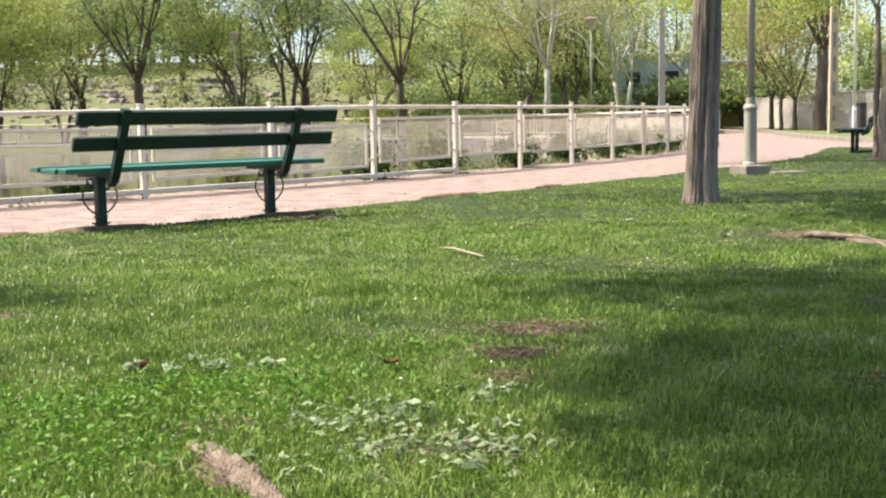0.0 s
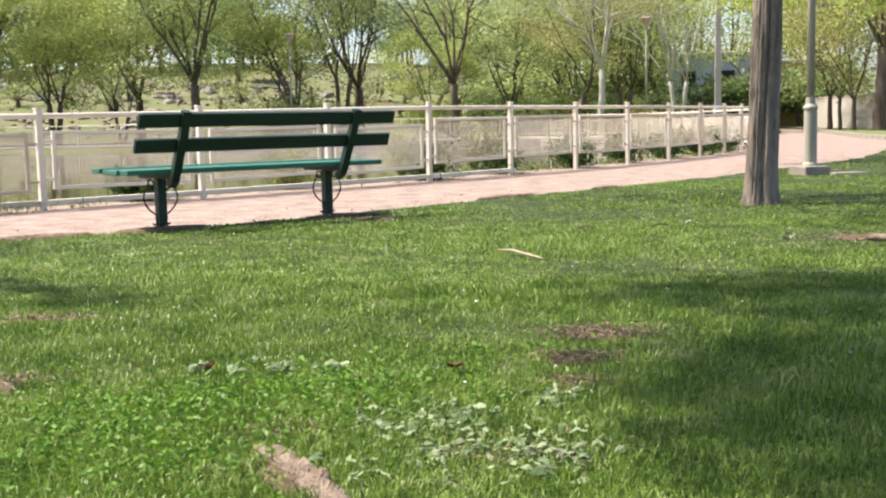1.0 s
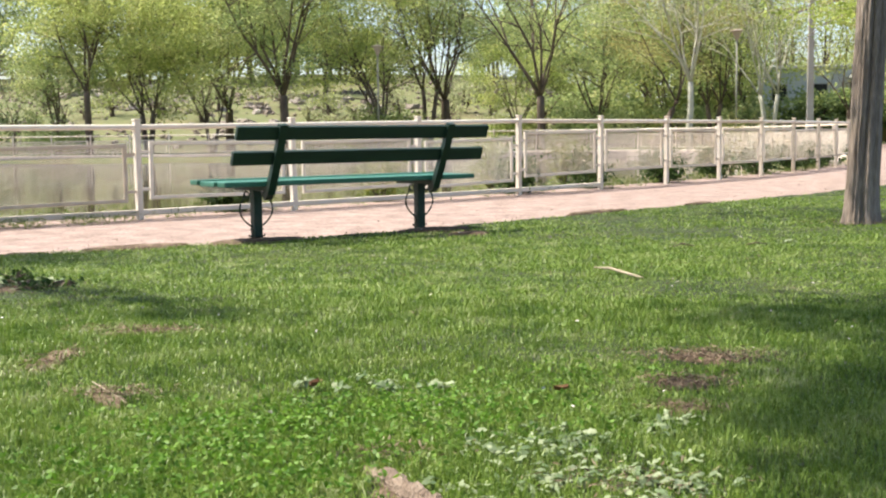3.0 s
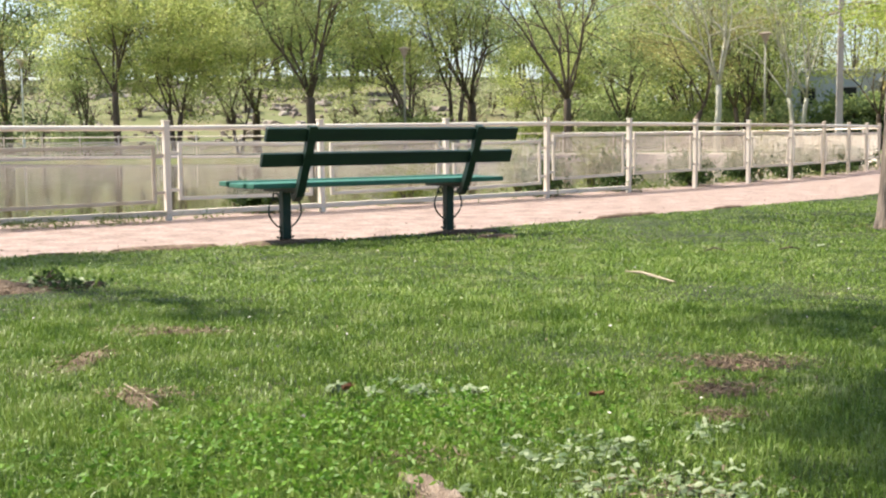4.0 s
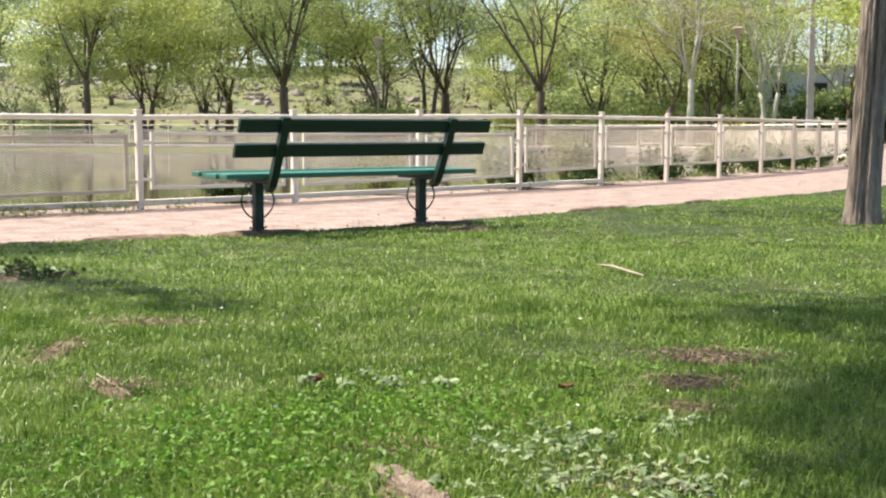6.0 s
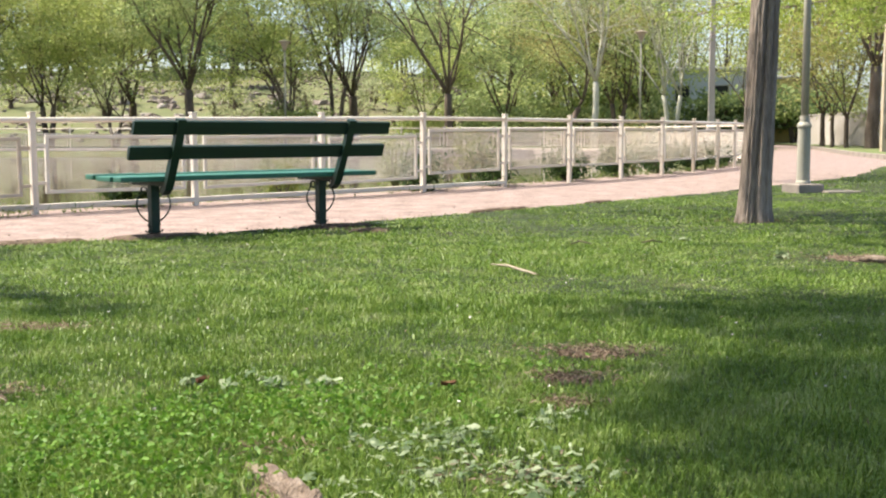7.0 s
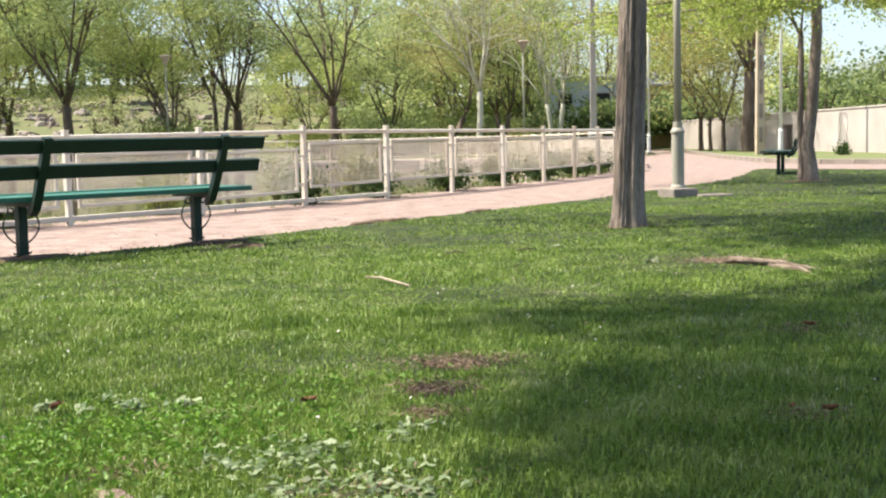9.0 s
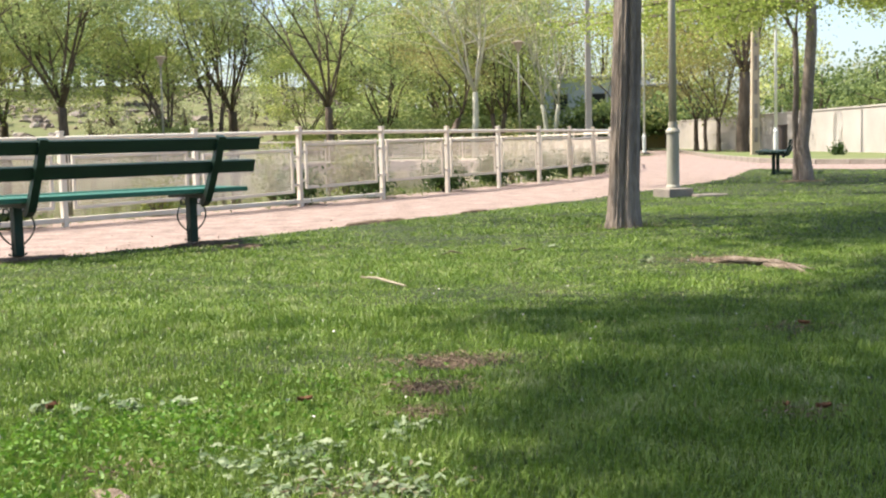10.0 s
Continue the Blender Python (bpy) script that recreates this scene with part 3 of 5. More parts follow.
def grow(h, r0, fork, limbs, spread, seed, lean=(0, 0), twist=0.12, droop=0.0, sub=3):
    """Limbs of a tree as polylines with radii, and the twigs where its leaves sit."""
    r = random.Random(seed)
    lines, tips = [], []

    def limb(p, d, length, rad, depth):
        pts, rads, n = [p.copy()], [rad], 6 if depth < 2 else 4
        for k in range(n):
            d = (d + Vector((r.gauss(0, twist), r.gauss(0, twist), r.gauss(0, twist * 0.5) + (0.05 if depth < 2 else -droop)))).normalized()
            p = p + d * (length / n)
            pts.append(p.copy())
            rads.append(rad * (1 - 0.75 * (k + 1) / n))
            if depth >= 1:
                tips.append((p.copy(), depth))
            if depth < 3 and k >= 1:
                for _ in range(sub if depth == 1 else 2):
                    if r.random() < 0.62:
                        side = Vector((r.gauss(0, 1), r.gauss(0, 1), r.gauss(0.25, 0.6))).normalized()
                        limb(p, (d * 0.6 + side * 0.8).normalized(), length * r.uniform(0.32, 0.55), rads[-1] * 0.6, depth + 1)
        lines.append((pts, rads, 6 if depth < 2 else 4))

    pts, rads, p = [Vector((0, 0, -0.15))], [r0 * 1.35], Vector((0, 0, 0))
    pts.append(Vector((0, 0, 0.12)))
    rads.append(r0 * 1.08)
    n = 5
    for k in range(n):
        p = p + Vector((lean[0] / n + r.gauss(0, 0.02) * fork / 2, lean[1] / n + r.gauss(0, 0.02) * fork / 2, fork / n))
        pts.append(p.copy())
        rads.append(r0 * (1 - 0.22 * (k + 1) / n))
    lines.append((pts, rads, 10))
    for k in range(limbs):
        a = 2 * math.pi * (k + r.uniform(-0.25, 0.25)) / limbs
        out = spread * r.uniform(0.6, 1.15) * (0.12 if k == 0 else 1)
        d = Vector((math.cos(a) * out + lean[0] * 0.1, math.sin(a) * out, 1)).normalized()
        limb(p - Vector((0, 0, 0.15 * r.random())), d, (h - fork) * r.uniform(0.75, 1.05), r0 * 0.34, 1)
    return lines, tips


def spray(bm, g, p, az, length, rise, clumps):
    """A nearly level bough with side twigs; adds the places of its leaf clumps."""
    pts, d = [Vector(p)], Vector((math.cos(az), math.sin(az), rise))
    n = 7
    for k in range(n):
        d = (d + Vector((g.normal() * 0.12, g.normal() * 0.12, -0.045 + g.normal() * 0.03))).normalized()
        pts.append(pts[-1] + d * (length / n))
        if k >= 1:
            for _ in range(3):
                side = (d + Vector((g.normal() * 0.8, g.normal() * 0.8, g.normal() * 0.22 - 0.1))).normalized()
                q = pts[-1] + side * length * g.uniform(0.10, 0.24)
                tube(bm, [pts[-1], (pts[-1] + q) / 2 + Vector((0, 0, 0.03)), q], [0.010, 0.007, 0.003], 4)
                clumps += [q, (pts[-1] + q) / 2]
        clumps.append(pts[-1])
    tube(bm, pts, [0.035 - 0.03 * k / n for k in range(n + 1)], 6)


def build_tree(x, y, z, h, r0, fork, limbs, spread, seed, leaves, leaf, size, label, bark=None, puff=0.4, stems=1, lean=(0, 0), droop=0.0, sub=3, low=0, boughs=(), clump=150, flat=0.32):
    """A park tree: trunk with limbs, and a crown of leaf clumps layered along its twigs."""
    top = anchor("tree", Matrix.Translation((x, y, z)), label, "tree", "park trees")
    g = np.random.default_rng(seed)
    places = []
    for s in range(stems):
        lines, tips = grow(h, r0, fork, limbs, spread, seed + 31 * s, (lean[0] + (0.5 * (s - (stems - 1) / 2) if stems > 1 else 0), lean[1]), droop=droop, sub=sub)
        bm = bmesh.new()
        for pts, rads, sides in lines:
            if rads[0] > 0.006:
                tube(bm, pts, [max(0.004, q) for q in rads], sides)
        if s == 0:
            for bz, az, ln, rise in boughs:
                spray(bm, g, (lean[0] * bz / fork, lean[1] * bz / fork, bz), radians(az), ln, rise, places)
        o = part("trunk", bm, bark or M_bark_far, top, smooth=True)
        if stems > 1:
            o.location = (0.16 * (s - (stems - 1) / 2), 0, 0)
        tip = [p for p, dp in tips if dp >= 2] + [p for p, dp in tips if dp == 1][:: 3]
        places += [tip[k] for k in g.permutation(len(tip))[: clump // stems]]
    if leaves:
        c = np.array([tuple(p) for p in places])
        if low:
            k = int(len(c) * low)
            a, rad = g.uniform(0, 2 * math.pi, k), h * 0.20 * np.sqrt(g.random(k))
            c = np.concatenate([c, np.stack([rad * np.cos(a), rad * np.sin(a), g.uniform(0.2, fork * 1.3, k)], 1)])
        weight = g.uniform(0.3, 1.0, len(c)) ** 2
        pick = c[g.choice(len(c), leaves, p=weight / weight.sum())]
        pos = pick + g.normal(size=(leaves, 3)) * np.array([puff, puff, puff * flat])
        pos[:, 2] = np.maximum(pos[:, 2], 0.1)
        v, f = cards(pos, size, 0.25, 0.6, g)
        mesh_np("crown", v, f, leaf, top)
    return top


FAR = 1.16


def far_tree(x, y, z, h, r0, fork, limbs, spread, seed, leaves, leaf, size, label, puff=0.5, droop=0.07, clump=230, **kw):
    """A tree on the far bank, from its plan at the nearer scale."""
    return build_tree(x * FAR, y * FAR, hill(x * FAR, y * FAR) + 0.04, h * FAR, r0 * FAR, fork * FAR, limbs, spread, seed, int(leaves * 1.35), leaf, size * 1.12, label, puff=puff * 0.9, droop=droop, clump=clump, flat=0.42, **kw)


# far bank, along the water
FRESH, MID, DARK, GREY = "tree in fresh light green spring leaf", "broad tree in mid green leaf", "dense dark green tree", "nearly bare pale-barked tree with sparse buds"
far_tree(-28.3, 55, 0, 10, 0.30, 1.6, 5, 0.6, 11, 18062, M_leaf_dark, 0.077, DARK, puff=0.84, low=0.1)
far_tree(-25.0, 52, 0, 6, 0.07, 1.2, 4, 0.5, 12, 1774, M_leaf_bronze, 0.046, GREY, puff=0.48)
far_tree(-22.1, 50, 0, 5.5, 0.14, 0.8, 5, 0.35, 13, 13042, M_leaf_mid, 0.054, DARK, puff=0.46, low=0.35)
far_tree(-19.9, 48, 0, 8.5, 0.16, 2.6, 5, 0.75, 14, 14046, M_leaf_fresh, 0.058, FRESH, puff=0.66)
far_tree(-18.1, 50, 0, 7.5, 0.13, 1.7, 4, 0.9, 15, 17056, M_leaf_fresh, 0.058, "two-stemmed tree in fresh light green leaf", puff=0.60, stems=2)
far_tree(-15.3, 50, 0, 7.5, 0.08, 1.3, 4, 0.6, 16, 14046, M_leaf_fresh, 0.058, FRESH, puff=0.66, stems=2)
far_tree(-16.3, 56, 0.1, 8.5, 0.22, 2.0, 5, 0.7, 17, 16053, M_leaf_mid, 0.070, MID, puff=0.72)
far_tree(-11.7, 48, 0, 9, 0.21, 2.3, 6, 0.55, 18, 22000, M_leaf_mid, 0.058, "broad dark-trunked tree with spreading limbs", puff=0.60)
far_tree(-8.0, 50, 0, 6.5, 0.2, 1.0, 6, 0.5, 19, 20000, M_leaf_fresh, 0.061, "bushy tree in dense green leaf behind a lamp", puff=0.50, low=0.9)
far_tree(-6.4, 52, 0, 9, 0.11, 2.6, 4, 0.5, 20, 8000, M_leaf_mid, 0.058, "slender twin-stemmed tree in leaf", puff=0.60, stems=2)
far_tree(-5.9, 54, 0, 9.5, 0.24, 2.2, 5, 0.6, 21, 13000, M_leaf_mid, 0.061, MID, puff=0.66)
far_tree(-3.0, 60, 0.1, 4.5, 0.12, 0.6, 6, 0.6, 22, 13000, M_leaf_fresh, 0.061, "low bushy tree in light green leaf", puff=0.5, low=0.7)
far_tree(-1.5, 48, 0, 9, 0.19, 2.1, 7, 0.62, 23, 7500, M_leaf_mid, 0.050, "dark forked tree with thin young leaves", puff=0.48)
far_tree(0.9, 58, 0.1, 7.0, 0.16, 1.0, 6, 0.5, 24, 15000, M_leaf_mid, 0.070, DARK, puff=0.62, low=0.7)
far_tree(2.8, 46, 0, 6.0, 0.13, 1.8, 4, 0.6, 25, 3958, M_leaf_bronze, 0.046, "leaning tree with bronze young leaves", lean=(0.9, 0), puff=0.48)
far_tree(3.9, 44, 0, 8.0, 0.13, 2.4, 6, 0.6, 26, 3194, M_leaf_grey, 0.042, GREY, bark=M_bark_pale, puff=0.30)
far_tree(5.6, 52, 0, 7.5, 0.12, 1.8, 5, 0.5, 27, 9129, M_leaf_mid, 0.066, MID, puff=0.66, stems=2)
far_tree(7.1, 47, 0, 7.5, 0.10, 2.0, 5, 0.55, 28, 2839, M_leaf_grey, 0.042, GREY, bark=M_bark_pale, puff=0.30, stems=2)
far_tree(4.4, 62, 0.1, 8, 0.16, 1.0, 6, 0.6, 29, 12642, M_leaf_fresh, 0.077, FRESH, puff=0.84, low=0.25)
far_tree(7.6, 60, 0.0, 8, 0.16, 1.6, 6, 0.6, 30, 14046, M_leaf_fresh, 0.070, FRESH, puff=0.72)

# trees beyond the path's end and along the wall
build_tree(15.0, 55, 0, 7, 0.12, 1.5, 5, 0.8, 31, 8428, M_leaf_bronze, 0.061, "small tree in bronze-green young leaf by the wall", puff=0.72)
build_tree(14.6, 52, 0, 6.5, 0.09, 1.4, 5, 0.8, 32, 10032, M_leaf_fresh, 0.058, FRESH, puff=0.66)
build_tree(14.6, 50, 0, 6.5, 0.10, 1.3, 5, 0.8, 33, 6319, M_leaf_bronze, 0.058, "small tree in bronze-green young leaf by the wall", puff=0.66)
build_tree(15.0, 48, 0, 9.5, 0.26, 3.2, 7, 0.7, 34, 6620, M_leaf_fresh, 0.058, FRESH, puff=0.72)
build_tree(12.2, 57, 0, 7, 0.12, 1.6, 5, 0.8, 35, 9781, M_leaf_fresh, 0.061, FRESH, puff=0.72)
build_tree(6.58, 17.75, 0, 6.6, 0.095, 2.7, 7, 1.1, 36, 24000, M_leaf_yellow, 0.030, "brown tree with fresh yellow-green leaves beside a bench", bark=M_bark, puff=0.22, droop=0.2, clump=260,
           boughs=((2.6, 185, 3.0, 0.10), (2.75, 165, 3.4, 0.06), (2.9, 205, 2.8, 0.12), (2.5, 230, 2.0, 0.10), (3.0, 150, 3.0, 0.1), (2.7, 20, 2.6, 0.12), (2.9, -20, 2.4, 0.10), (3.0, 60, 2.8, 0.1), (2.6, 110, 3.0, 0.1)))
build_tree(6.50, 17.95, 0, 6.5, 0.05, 2.2, 4, 0.8, 37, 3143, M_leaf_fresh, 0.045, "thin young tree with fresh yellow-green leaves", bark=M_bark, puff=0.3, droop=0.10)


def build_big_tree(x, y, r0, h, seed, label, lean, leaves, limb_from, spread, size, leaf_from=3.2):
    """A near tree: fissured trunk with ridged bark, limbs and a high crown."""
    top = anchor("tree", Matrix.Translation((x, y, 0)), label, "tree", "park trees")
    sides, rings = 96, 150
    th = np.linspace(0, 2 * math.pi, sides, endpoint=False)
    zs = np.concatenate([np.linspace(-0.12, 2.6, rings - 20), np.linspace(2.62, limb_from + 0.4, 20)])
    v = []
    for z in zs:
        flare = 1 + 0.13 * math.exp(-max(z, 0) / 0.08) + 0.10 * math.exp(-max(z, 0) / 0.5)
        base = r0 * flare * (1 - 0.05 * max(z, 0))
        for t in th:
            lobes = 1 + 0.05 * math.sin(3 * t + 0.6 + 0.4 * z) + 0.09 * math.exp(-max(z, 0) / 0.14) * math.sin(5 * t + 1)
            c, s = math.cos(t), math.sin(t)
            q = Vector((c * 3.4 + 0.25 * noise.noise(Vector((c * 2, s * 2, z * 4))), s * 3.4, z * 0.55))
            ridge = 1 - abs(noise.noise(q)) * 2.4
            fine = noise.noise(Vector((c * 9, s * 9, z * 3.0)))
            rad = base * lobes + 0.013 * ridge + 0.006 * fine - 0.012
            for t0, deep, wide in ((4.70, 0.036, 0.11), (5.35, 0.020, 0.10), (1.2, 0.03, 0.12), (2.6, 0.02, 0.1)):
                off = (t - t0 - 0.14 * math.sin(1.1 * z + t0) - 0.05 * math.sin(4.3 * z + 2 * t0)) / wide
                rad -= deep * math.exp(-off * off)
            zz = max(z, 0)
            v.append((rad * c + lean[0] * zz, rad * s + lean[1] * zz, z))
    f = [(j * sides + i, j * sides + (i + 1) % sides, (j + 1) * sides + (i + 1) % sides, (j + 1) * sides + i) for j in range(len(zs) - 1) for i in range(sides)]
    mesh_np("trunk", v, f, M_bark, top, smooth=True)
    lines, tips = grow(h, r0 * 0.9, limb_from, 6, spread, seed, (lean[0] * limb_from, lean[1] * limb_from))
    bm = bmesh.new()
    for pts, rads, n in lines[:-1] + lines[-1:]:
        if pts[0].z > limb_from - 0.6:
            tube(bm, pts, [max(0.004, q) for q in rads], n)
    part("branchwork", bm, M_bark_far, top, smooth=True)
    g = np.random.default_rng(seed)
    c = np.array([tuple(p) for p, dp in tips if dp >= 2 and p.z > leaf_from])
    pos = c[g.integers(0, len(c), leaves)] + g.normal(size=(leaves, 3)) * 0.28
    vv, ff = cards(pos, size, 0.4, 0.55, g)
    mesh_np("crown", vv, ff, M_leaf_fresh, top)
    return top


build_big_tree(2.15, 9.6, 0.118, 8.5, 51, "grey-brown tree with deeply fissured bark on the lawn", (0.028, 0.0), 15000, 3.4, 0.8, 0.075, 3.6)


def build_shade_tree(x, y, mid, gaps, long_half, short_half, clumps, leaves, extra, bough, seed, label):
    """An unseen lawn tree added for its shade: trunk, long limbs and the leafy crown that dapples the grass; gaps are
    thin places in the crown that let sun through.
    """
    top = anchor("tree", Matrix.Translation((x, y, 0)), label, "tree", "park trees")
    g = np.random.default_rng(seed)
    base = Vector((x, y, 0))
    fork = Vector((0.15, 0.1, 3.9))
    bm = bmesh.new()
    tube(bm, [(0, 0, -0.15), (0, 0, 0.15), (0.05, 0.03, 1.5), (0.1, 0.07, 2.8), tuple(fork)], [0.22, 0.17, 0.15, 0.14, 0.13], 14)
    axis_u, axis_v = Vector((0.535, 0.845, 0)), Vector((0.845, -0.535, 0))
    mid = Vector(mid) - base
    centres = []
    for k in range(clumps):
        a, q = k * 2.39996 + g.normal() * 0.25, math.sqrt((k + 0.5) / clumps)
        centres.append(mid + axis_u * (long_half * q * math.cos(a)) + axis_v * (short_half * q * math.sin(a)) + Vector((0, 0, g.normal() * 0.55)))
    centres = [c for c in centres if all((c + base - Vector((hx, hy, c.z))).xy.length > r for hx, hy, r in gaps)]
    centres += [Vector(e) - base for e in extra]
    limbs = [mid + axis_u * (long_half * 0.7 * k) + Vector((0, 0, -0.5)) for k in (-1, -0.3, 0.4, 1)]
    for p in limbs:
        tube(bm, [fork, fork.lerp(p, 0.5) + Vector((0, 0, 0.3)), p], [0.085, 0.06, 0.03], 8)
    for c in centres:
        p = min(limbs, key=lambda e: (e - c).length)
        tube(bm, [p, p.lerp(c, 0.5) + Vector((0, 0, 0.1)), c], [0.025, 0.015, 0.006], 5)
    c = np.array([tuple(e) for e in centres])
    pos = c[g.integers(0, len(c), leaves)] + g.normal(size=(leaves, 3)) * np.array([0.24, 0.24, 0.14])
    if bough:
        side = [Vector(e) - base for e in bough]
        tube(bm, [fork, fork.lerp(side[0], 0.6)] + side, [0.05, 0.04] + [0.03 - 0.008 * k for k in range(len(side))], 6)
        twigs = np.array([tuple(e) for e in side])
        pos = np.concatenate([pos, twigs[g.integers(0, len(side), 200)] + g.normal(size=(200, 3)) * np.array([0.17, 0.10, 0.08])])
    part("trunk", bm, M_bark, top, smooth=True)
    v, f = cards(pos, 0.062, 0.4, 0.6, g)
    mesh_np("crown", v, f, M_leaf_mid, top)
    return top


# unseen trees: crown clumps, gaps and bough are placed to shape the lawn's shade
build_shade_tree(-3.0, -0.9, (-1.15, 4.75, 7.0), [(-2.75, 4.6, 0.36), (-3.75, 3.4, 0.95), (-1.7, 7.35, 0.8)], 3.3, 1.95, 76, 24000, [(-3.08, 3.15, 7.0), (-3.08, 3.7, 7.05), (-3.14, 4.15, 7.0), (-2.68, 3.4, 6.95), (-2.68, 3.9, 7.05), (-2.68, 2.9, 7.0), (-2.18, 3.2, 7.0), (-2.18, 3.7, 7.0), (-0.6, 6.6, 7.0), (-0.3, 5.6, 7.0)], [], 52, "unseen tall lawn tree added so its leafy crown dapples the grass")
build_shade_tree(-7.4, 6.3, (-8.8, 7.0, 7.0), [], 1.6, 1.3, 30, 7000, [], [(-5.15, 6.05, 5.1), (-4.7, 5.7, 5.05), (-4.3, 5.35, 5.0)], 53, "unseen leafy lawn tree added for the shade of its long low bough")

# ---------------------------------------------------------------- shrubs along the water


def build_shrub(x, y, r, h, seed, mat, n, size, label):
    top = anchor("shrub", Matrix.Translation((x, y, -0.06)), label, "shrub", "shrubs by the water")
    g = np.random.default_rng(seed)
    rr = random.Random(seed)
    bm = bmesh.new()
    ends = []
    for k in range(9):
        a = rr.uniform(0, 6.28)
        q = Vector((math.cos(a) * r * rr.uniform(0.2, 0.9), math.sin(a) * r * rr.uniform(0.2, 0.9), h * rr.uniform(0.55, 1)))
        tube(bm, [(0, 0, -0.05), q * 0.5 + Vector((0, 0, 0.05)), q], [0.012, 0.008, 0.003], 5)
        ends += [q, q * 0.75, q * 0.5]
    part("stem", bm, M_bark_far, top)
    c = np.array([tuple(e) for e in ends])
    pos = c[g.integers(0, len(c), n)] + g.normal(size=(n, 3)) * np.array([r * 0.28, r * 0.28, h * 0.16])
    pos[:, 2] = np.abs(pos[:, 2])
    v, f = cards(pos, size, 0.2, 0.5, g)
    mesh_np("leaves", v, f, mat, top)
    return top


for i, (s, off, r, h, kind) in enumerate(((1.25, 0.4, 0.26, 0.27, "d"), (3.3, 0.45, 0.34, 0.55, "y"), 
                                          (5.55, 0.4, 0.34, 0.40, "d"), (5.6, 0.8, 0.34, 0.82, "y"), (7.15, 0.35, 0.40, 0.42, "d"), (7.2, 0.8, 0.35, 0.85, "y"), 
                                          (9.2, 0.35, 0.42, 0.42, "d"), (11.1, 0.4, 0.42, 0.42, "d"), (13.0, 0.4, 0.45, 0.42, "d"),
                                          (13.2, 0.9, 0.5, 1.0, "b"), (14.9, 0.4, 0.45, 0.42, "d"), (16.6, 0.4, 0.45, 0.42, "d"), (18.2, 0.4, 0.45, 0.4, "d"))):
    p = fence_point(s)
    q = fence_point(s + 0.2) - p
    nrm = Vector((-q.y, q.x, 0)).normalized()
    p = p + nrm * off
    mat, lab = {"d": (M_shrub, "low dark green shrub at the foot of the fence"), "y": (M_reed, "yellow-green feathery shrub behind the fence"), "b": (M_leaf_bronze, "brownish dry shrub behind the fence")}[kind]
    build_shrub(p.x, p.y, r * (1 if kind == "d" else 0.75), h * (1.1 if kind == "d" else 0.85), 300 + i, mat, 1700 if kind == "d" else 900, 0.032 if kind == "d" else 0.024, lab)
build_shrub(14.15, 36.0, 0.26, 0.40, 340, M_shrub, 700, 0.045, "round green shrub on the verge before the wall")

# ---------------------------------------------------------------- hill: rocks, woods, hedge, house


def build_rock(x, y, z, s, seed):
    bm = bmesh.new()
    bmesh.ops.create_icosphere(bm, subdivisions=2, radius=1)
    for v in bm.verts:
        q = v.co * 1.3 + Vector((seed * 3.1, 0, 0))
        v.co *= 1 + 0.55 * noise.noise(q) + 0.45 * noise.noise(q * 2.7)
        v.co.z = max(-0.5, min(0.62, v.co.z)) * 0.8
    o = part("rock", bm, M_rock)
    o.matrix_world = Matrix.Translation((x, y, z)) @ Matrix.Rotation(seed * 2.4, 4, "Z") @ Matrix.Diagonal((s, s * 0.8, s, 1))
    return tagged(o, "weathered grey boulder half sunk in the dry hillside", "rock", "rocks on the hillside")


rk = random.Random(3)
for i in range(260):
    if i % 13 == 0:
        cx, cy = rk.uniform(-44, 5), rk.choice((rk.uniform(70, 80), rk.uniform(84, 106)))
    x, y = cx + rk.gauss(0, 2.2), cy + rk.gauss(0, 1.6)
    build_rock(x, y, hill(x, y) + 0.05, rk.uniform(0.12, 0.42) * (1.7 if y > 85 else 1), i)

# loose rubble between the boulders
g = np.random.default_rng(88)
n = 1700
cx, cy = g.uniform(-50, 6, 60), g.uniform(68, 106, 60)
k = g.integers(0, 60, n)
px, py = cx[k] + g.normal(size=n) * 2.6, cy[k] + g.normal(size=n) * 1.8
pz = np.array([hill(float(a), float(b)) for a, b in zip(px, py)])
octa = np.array([(1, 0, 0), (0, 1, 0), (-1, 0, 0), (0, -1, 0), (0, 0, 0.8), (0, 0, -0.4)])
sv = octa[None] * (g.uniform(0.07, 0.26, n)[:, None, None] * g.uniform(0.6, 1.4, (n, 6, 1))) + np.stack([px, py, pz + 0.03], 1)[:, None]
sf = np.array([(0, 1, 4), (1, 2, 4), (2, 3, 4), (3, 0, 4), (1, 0, 5), (2, 1, 5), (3, 2, 5), (0, 3, 5)])[None] + np.arange(n)[:, None, None] * 6
tagged(mesh_np("rubble", sv.reshape(-1, 3), sf.reshape(-1, 3), M_rock), "loose grey and brown rubble over the dry hillside", "rubble", kind="stuff")

# woods on and behind the hill
g = np.random.default_rng(90)


